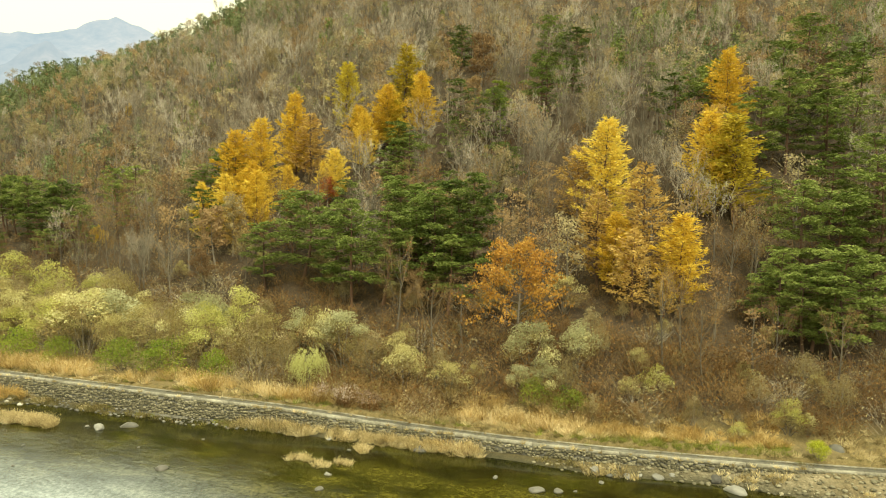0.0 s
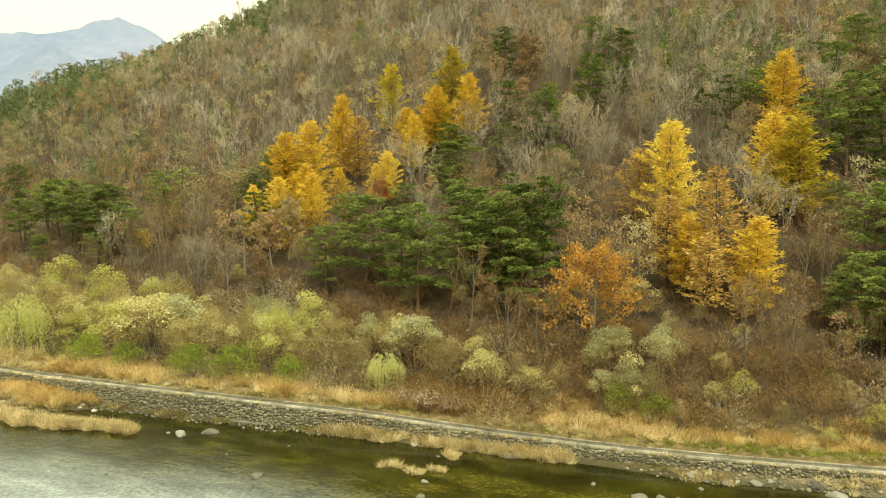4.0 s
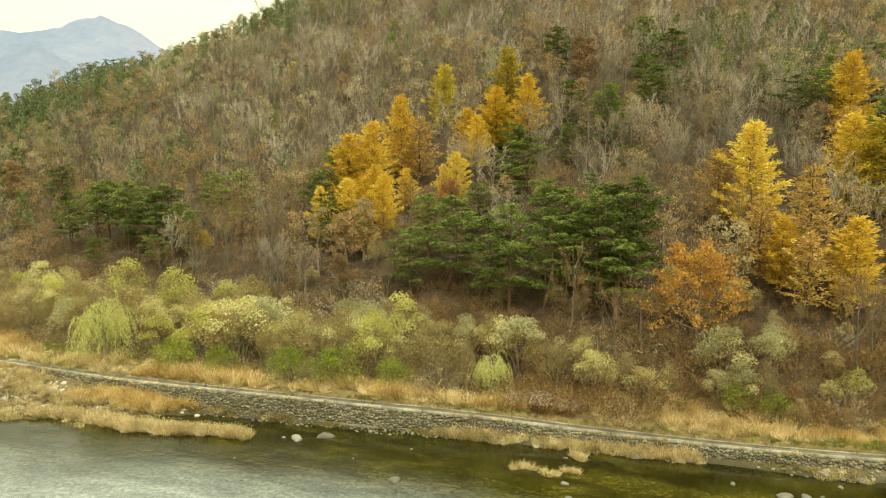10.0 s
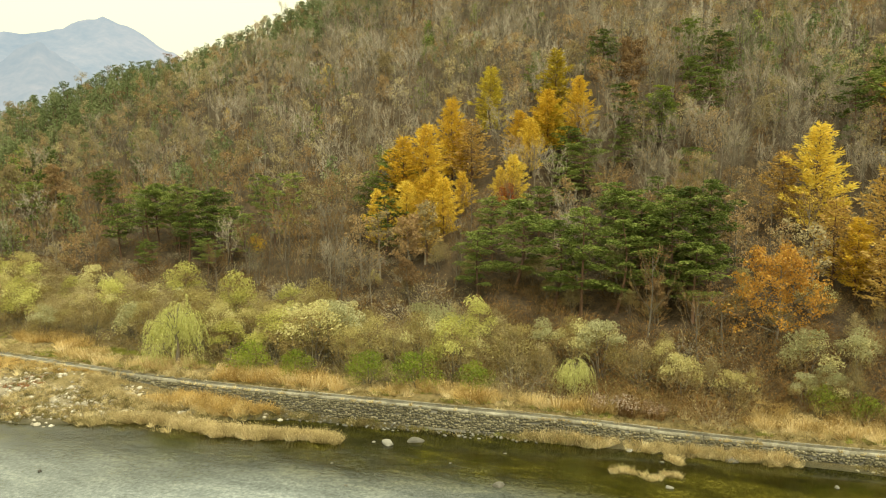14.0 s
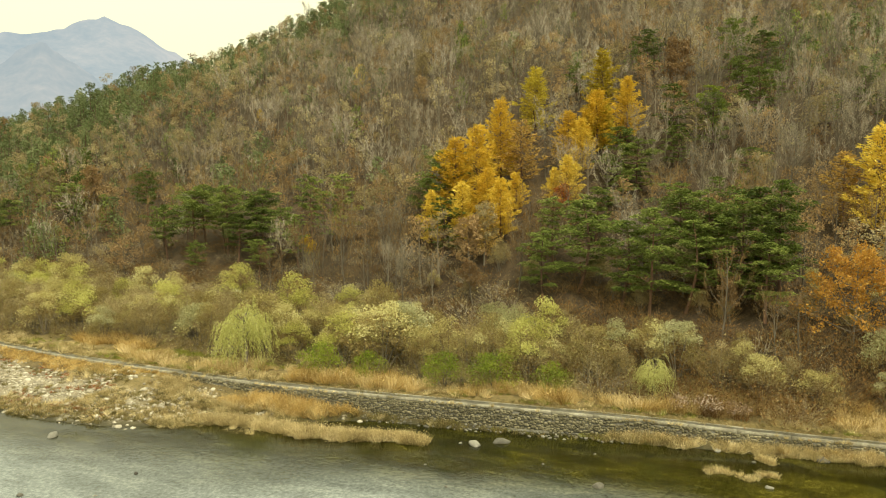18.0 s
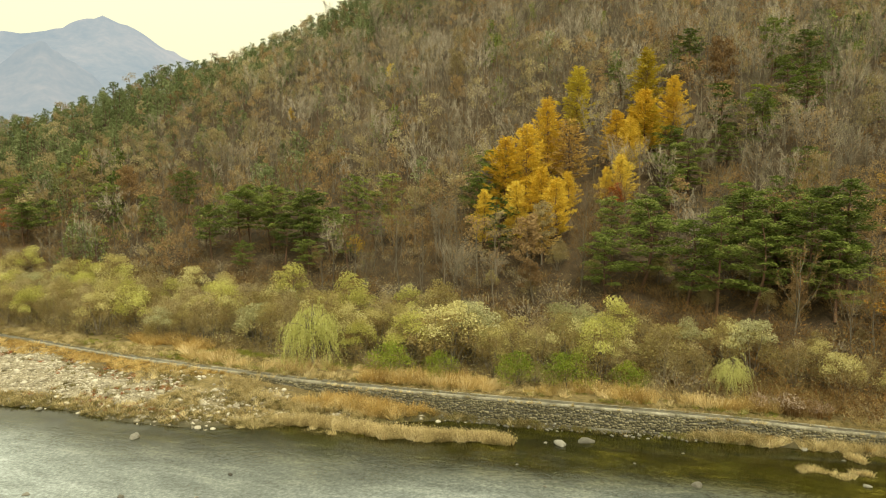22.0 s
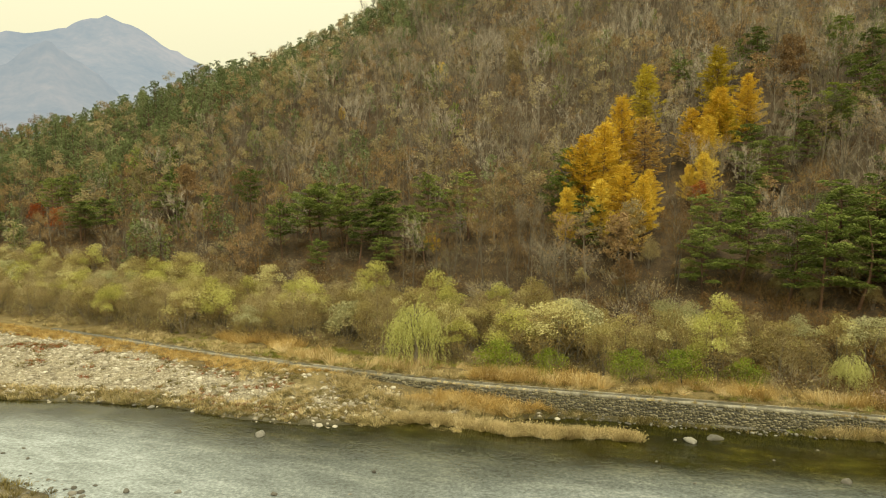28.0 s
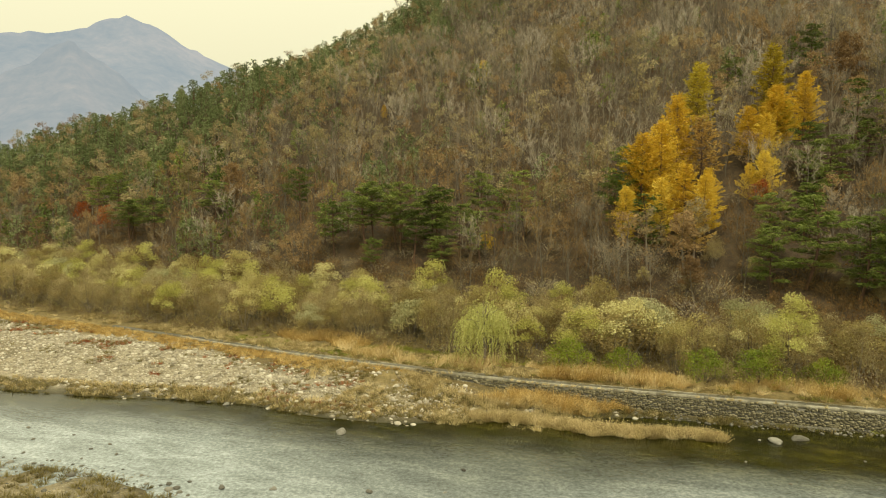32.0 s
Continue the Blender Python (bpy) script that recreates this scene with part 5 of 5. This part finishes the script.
sward("shore_herbs", -125, -40, 0.0, 2.6, 0.62, short, HERB_OLIVE, "olive-brown weeds along the waterline", (0.5, 1.1), cut=-0.1, edge="shore")
sward("wall_foot_grass", -19, 4, -0.2, 2.4, 0.5, tall, STRAW_PALE, "bushy dry grass at the foot of the river wall", (0.45, 0.95), cut=-0.45, edge="shore")
sward("wall_foot_grass", -17, 6, 0.2, 2.4, 0.9, tall, STRAW_GOLD, "golden dry grass at the foot of the river wall", (0.5, 0.9), cut=0.02, edge="shore")
sward("wall_foot_herbs", -36, 12, -0.3, 1.8, 0.5, short, HERB_OLIVE, "olive-brown weeds along the foot of the wall", (0.45, 0.9), cut=-0.02, edge="shore")
sward("wall_foot_herbs", -42, -13, -1.5, -0.45, 0.42, short, HERB_OLIVE, "olive-brown weeds growing against the river wall", (0.7, 1.35), cut=-0.12)
sward("wall_foot_grass", -42, -15, -1.3, -0.45, 0.55, short, STRAW_PALE, "pale dry grass against the river wall", (0.8, 1.4), cut=0.0)
sward("wall_foot_herbs", -34, -12, -0.3, 1.6, 0.55, short, GRASS, "green weeds on the footing of the river wall", (0.5, 1.0), cut=-0.05, edge="shore")
sward("wall_foot_grass", 12, 40, -0.3, 3.0, 0.7, short, STRAW_PALE, "sparse dry grass among the bank stones", (0.6, 1.3), cut=0.12, edge="shore")
sward("near_bank_grass", -122, -74, -52, -37, 0.8, short, HERB_OLIVE, "dry grass and weeds on the near bank", (0.7, 1.3), cut=-0.15, patch=lambda x, y, u: y < float(near_y(x)) - 0.2)
sward("meadow_grass", -150, -56, 2.0, 15, 1.0, short, HERB_OLIVE, "short olive meadow grass before the willow bushes", (0.4, 0.8), cut=-0.2)
sward("meadow_grass", -150, -56, 2.0, 13, 1.15, short, STRAW_PALE, "dry meadow grass before the willow bushes", (0.5, 1.0), cut=0.0)
sward("red_herbs", -128, -70, -14, -3, 0.7, short, RUST_HERB, "rust-red withered herbs on the gravel bar", (0.4, 0.8), cut=0.34)

sward("path_weeds", -95, 42, 1.0, 2.3, 0.5, short, HERB_OLIVE, "weeds growing over the path's kerb", (0.3, 0.65), cut=-0.15)
sward("wall_weeds", -80, 30, -0.45, 0.05, 0.55, short, STRAW_PALE, "dry weeds hanging at the top of the wall", (0.3, 0.8), cut=-0.08)
sward("bar_herbs", -130, -62, -15, -2, 0.8, short, HERB_OLIVE, "olive-brown herbs scattered over the gravel bar", (0.4, 0.9), cut=0.18)


def reed_island(name, x0, y0, x1, y1, width, label, mat, size=(0.55, 0.95), n=420, shapes=tall):
    """A spit of reeds standing in the shallows."""
    out = []
    for _ in range(n):
        s, o = rng.uniform(0, 1), rng.normal(0, 0.33)
        wdt = width * (0.35 + 0.65 * math.sin(math.pi * min(1, s * 0.8 + 0.22)))
        dx, dy = x1 - x0, y1 - y0
        L = math.hypot(dx, dy)
        x, y = x0 + dx * s - dy / L * o * wdt, y0 + dy * s + dx / L * o * wdt + 0.5 * math.sin(s * 9)
        out.append((x, y, -0.05, rng.uniform(*size), rng.uniform(0, 6.28), rng.integers(0, len(shapes))))
    strewn(name, shapes, out, [mat], label, "grass")


reed_island("reed_spit", -60.5, 78.2, -37.2, 70.6, 2.0, "long spit of straw-coloured reeds in the shallows", STRAW_PALE, (0.45, 0.95), n=560)
reed_island("reed_islet", -13.0, 63.5, -7.6, 61.9, 1.1, "small islet of dry grass in the river", STRAW_PALE, (0.5, 1.0), 62, short)
reed_island("reed_islet", -7.4, 65.6, -6.3, 65.3, 0.6, "tuft of dry grass in the river", STRAW_PALE, (0.8, 1.3), 26, short)

# boulders in and beside the river
rock_shapes = [make_rock(s) for s in range(6)]
rock_meshes = [mesh_of("boulder", v, f, ROCK) for v, f in rock_shapes]
dark_meshes = [mesh_of("boulder", v, f, ROCK_DARK) for v, f in rock_shapes[:3]]
ROCKS = []


def boulder(x, y, size, flat=0.55, dark=False, z=None, label=""):
    k = len(ROCKS)
    ob = new("boulder", (dark_meshes if dark else rock_meshes)[k % (3 if dark else 6)])
    zz = max(0.0, float(ground_z(x, y))) if z is None else z
    size *= 0.88
    ob.matrix_world = pose(x, y, zz + 0.12 * size * flat, 0, 0, 25 + 97 * k % 360) @ Matrix.Diagonal((size, size * 0.72, size * flat, 1))
    tagged(ob, label or ("dark wet boulder in the shallow river" if dark else "pale grey boulder at the water's edge"), "boulder", "river boulders")
    ROCKS.append(ob)


def flowering_clump(x, y, h, r):
    """A clump of tall dry stems with pale seed heads."""
    n = 170
    a, f = rng.uniform(0, 6.283, n), np.sqrt(rng.uniform(0, 1, n))
    base = np.stack([np.cos(a) * f * r, np.sin(a) * f * r * 0.6, np.zeros(n)], 1)
    way = np.stack([np.cos(a) * f * 0.3, np.sin(a) * f * 0.3, np.ones(n)], 1)
    ln = h * rng.uniform(0.65, 1.05, n) * (1.05 - 0.35 * f)
    tips = base + unit(way) * ln[:, None]
    low = base[rng.integers(0, n, 420)] + np.stack([rng.normal(0, 0.2, 420), rng.normal(0, 0.2, 420), rng.uniform(0.1, 0.8, 420) * h], 1)
    root = thing("seeding_herb", [("stems", blades(base, way, ln, 0.05)), ("leaves", tufts(low, 0.17)), ("seeding_top", tufts(np.repeat(tips, 3, 0) + rng.normal(0, 0.09, (3 * n, 3)), 0.12))],
                 {"stems": RUST_DARK, "leaves": OAK_RUST, "seeding_top": SEED_HEAD}, "clump of withered herbs with pale pinkish seed heads", "herb", "seeding herbs")
    root.matrix_world = standing(x, y, 1.0)
    for ob in root.children:
        tagged(ob, kind="stuff")


for x, y, h, r in ((-9.3, 73.3, 1.9, 1.7), (-7.0, 72.3, 1.6, 1.5), (-11.8, 74.3, 1.6, 1.2)):
    flowering_clump(x, y, h, r)


for x, y, size, dark in (
        (-29.9, 71.1, 1.9, 0), (-32.5, 70.4, 1.6, 0), (-23.0, 60.8, 1.29, 1), (-9.2, 60.1, 0.83, 0), (-9.4, 57.3, 0.94, 0), (-1.8, 65.6, 1.40, 0),
        (-10.2, 68.3, 0.87, 0), (-8.1, 65.5, 0.47, 1), (4.5, 59.8, 0.67, 0), (7.7, 57.3, 1.49, 0), (9.3, 57.1, 1.12, 0), (10.6, 57.3, 0.42, 0),
        (12.9, 61.4, 1.30, 0), (14.0, 60.4, 0.69, 0), (15.4, 60.2, 1.09, 0), (16.4, 60.3, 0.65, 0), (17.7, 60.0, 1.30, 0), (13.0, 59.0, 0.68, 0),
        (23.2, 57.6, 2.08, 0), (22.3, 59.4, 1.52, 0), (19.1, 60.3, 0.81, 0), (-26.8, 65.7, 0.39, 1), (-21.7, 67.8, 0.39, 0),
):
    boulder(x, y, size, 0.5, bool(dark))
for x, y, size, dark in (
        (-73.4, 74.1, 1.48, 0), (-58.7, 78.5, 1.55, 0), (-81.6, 61.8, 0.89, 0), (-77.4, 61.4, 0.73, 0), (-69.6, 60.6, 0.76, 0), (-79.7, 81.1, 0.87, 0),
        (-61.9, 64.7, 0.60, 1), (-63.6, 60.4, 0.42, 0), (-104.5, 76.3, 0.58, 1), (-102.4, 73.1, 0.50, 1), (-99.1, 74.2, 0.43, 1), (-101.6, 69.7, 0.48, 1),
        (-94.6, 71.6, 0.47, 1), (-89.0, 64.4, 0.48, 1), (-95.9, 70.5, 0.47, 1), (-93.0, 69.1, 0.51, 1), (-93.0, 85.3, 0.81, 0), (-88.8, 83.8, 0.79, 0),
        (-86.8, 83.1, 0.91, 0), (-95.7, 68.2, 0.40, 1), (-33.8, 70.9, 0.53, 0), (-35.5, 61.2, 0.42, 1), (-37.2, 65.9, 0.38, 1), (-95.2, 64.5, 0.55, 1),
        (-86.1, 62.6, 0.71, 0), (-84.6, 63.0, 0.51, 0),
):
    boulder(x, y, size, 0.55, bool(dark))
boulder(34.0, 63.0, 2.0, 0.8, z=1.00, label="grey rock beside the path")


# ---- gravel bar ----
pebble_shapes = [[("stones", (v * np.array([1.0, rng.uniform(0.6, 0.9), rng.uniform(0.4, 0.65)]), f))] for v, f in (make_rock(20 + s, 1) for s in range(6))]
spots = []
for x, u in zip(*scatter(0.40, -165, -34, -22, -0.8)):
    y = float(path_y(x)) + u
    if y < float(shore_y(x)) - 0.6 or not in_view_wedge(x, y, 3):
        continue
    share = max(0, min(1, 1.1 - (abs(x + 97) / 48 if x < -97 else (x + 97) / 62))) * max(0, min(1, (-u - 1.5) / 5)) * 1.4
    if -75 < x < -34:
        share = max(share, 0.55 if x < -48 else 0.38)
    if noise.noise(Vector((x / 4, y / 4, 77))) * 0.8 + 0.48 > share + rng.normal(0, 0.1):
        continue
    s = 0.15 + 0.17 * rng.exponential()
    if y < float(shore_y(x)) + 1.0 and rng.uniform() < 0.8:
        continue
    spots.append((x, y, float(ground_z(x, y)) + 0.03 * s, min(s, 0.95), rng.uniform(0, 6.28), rng.integers(0, 6)))
strewn("gravel_stones", pebble_shapes, spots, [GRAVEL], "pale rounded gravel and cobbles on the river bar", "gravel")
spots = []
for x, u in zip(*scatter(0.5, 8, 44, -4.5, 0.2)):
    y = float(path_y(x)) + u
    if y < float(shore_y(x)) - 0.3 or rng.uniform() < 0.3:
        continue
    spots.append((x, y, float(ground_z(x, y)) + 0.05, rng.uniform(0.18, 0.6) if x > 13 else rng.uniform(0.2, 0.5), rng.uniform(0, 6.28), rng.integers(0, 6)))
strewn("bank_rubble", pebble_shapes, spots, [WALL_STONE], "tumbled grey stones on the bank below the path", "rubble")
spots = []
for x, u in zip(*scatter(0.45, -44, -12, -1.9, -0.4)):
    if rng.uniform() < 0.45 + 0.3 * (x > -22):
        continue
    y = float(path_y(x)) + u
    spots.append((x, y, max(0.0, float(ground_z(x, y))) + 0.04, rng.uniform(0.2, 0.55), rng.uniform(0, 6.28), rng.integers(0, 6)))
strewn("wall_foot_rubble", pebble_shapes, spots, [ROCK], "grey stones fallen along the foot of the river wall", "rubble")
spots = []
for x, u in zip(*scatter(0.75, -122, -72, -50, -35)):
    y = float(path_y(x)) + u
    if y > float(near_y(x)) + 1.6 or rng.uniform() < 0.45:
        continue
    spots.append((x, y, max(0, float(ground_z(x, y))), 0.2 + 0.2 * rng.exponential(), rng.uniform(0, 6.28), rng.integers(0, 6)))
strewn("near_bank_stones", pebble_shapes, spots, [ROCK], "grey stones along the near waterline", "stones")

# ---- the dry-stone river wall: its core, then the stones ----
def wall_core():
    xs = np.arange(-96, 46.1, 2.0)
    vs = []
    for x in xs:
        y, z = float(path_y(x)), float(path_z(x))
        for u, zz in ((-0.34, -0.4), (-0.02, z - 0.1), (0.35, z - 0.1), (0.35, -0.4)):
            vs.append((x, y + u, zz))
    n = len(xs)
    f = [(4 * i + j, 4 * i + 4 + j, 4 * i + 4 + (j + 1) % 4, 4 * i + (j + 1) % 4) for i in range(n - 1) for j in range(4)]
    return mesh_of("river_wall", vs, f, ROCK_DARK)


river_wall = new("river_wall", wall_core())
tagged(river_wall, "dry-stone retaining wall of lichened grey stones along the river", "wall", kind="structure")


def wall_footing(x0, x1):
    xs = np.arange(x0, x1 + 0.1, 1.0)
    vs = []
    for x in xs:
        y = float(path_y(x))
        for u, zz in ((-0.66, -0.4), (-0.62, 0.16), (-0.30, 0.19), (-0.30, -0.4)):
            vs.append((x, y + u, zz))
    n = len(xs)
    f = [(4 * i + j, 4 * i + 4 + j, 4 * i + 4 + (j + 1) % 4, 4 * i + (j + 1) % 4) for i in range(n - 1) for j in range(4)]
    f += [(0, 1, 2, 3), (4 * n - 1, 4 * n - 2, 4 * n - 3, 4 * n - 4)]
    return mesh_of("wall_footing", vs, f, CONCRETE)


tagged(new("wall_footing", wall_footing(-31, -25)), "worn concrete footing along the foot of the river wall", "footing", kind="structure")


def wall_stone(seed):
    v, f = make_rock(40 + seed, 1)
    v = np.sign(v) * np.abs(v * 2) ** 0.7 / 2
    return v, f


stone_shapes = [wall_stone(s) for s in range(6)]
stone_meshes = [mesh_of("stone", v, f, WALL_STONE) for v, f in stone_shapes]
placed, rest = 0, []
for course in range(12):
    x = -95.0 + 0.13 * course
    while x < 45:
        w = float(rng.uniform(0.16, 0.42))
        hh = float(path_z(x)) - 0.12
        z = 0.02 + (course + 0.5) * 0.19 + 0.06 * math.sin(x * 1.7 + course * 2.0) + float(rng.normal(0, 0.06))
        if z < hh - 0.05:
            y = float(path_y(x + w / 2)) - 0.33 + 0.31 * (z + 0.4) / (hh + 0.4)
            low = float(ground_z(x, y - 0.4))
            if z > low - 0.2:
                m = pose(x + w / 2, y, z + float(rng.normal(0, 0.03)), rng.normal(0, 6), rng.normal(0, 7), -20 + rng.normal(0, 8)) @ Matrix.Diagonal((w * 1.15, 0.34, 0.25 * float(rng.uniform(0.75, 1.3)), 1))
                k = int(rng.integers(0, 6))
                if -20 < x < -8 and placed < 300:
                    ob = new("stone", stone_meshes[k])
                    ob.matrix_world = m
                    ob.parent = river_wall
                    placed += 1
                else:
                    v, f = stone_shapes[k]
                    mm = np.array(m)
                    rest.append((v @ mm[:3, :3].T + mm[:3, 3], f))
        x += w + 0.015
v, f = joined(rest)
more = new("stone_courses", mesh_of("stone_courses", v, f, WALL_STONE))
more.parent = river_wall
tagged(more, kind="stuff")
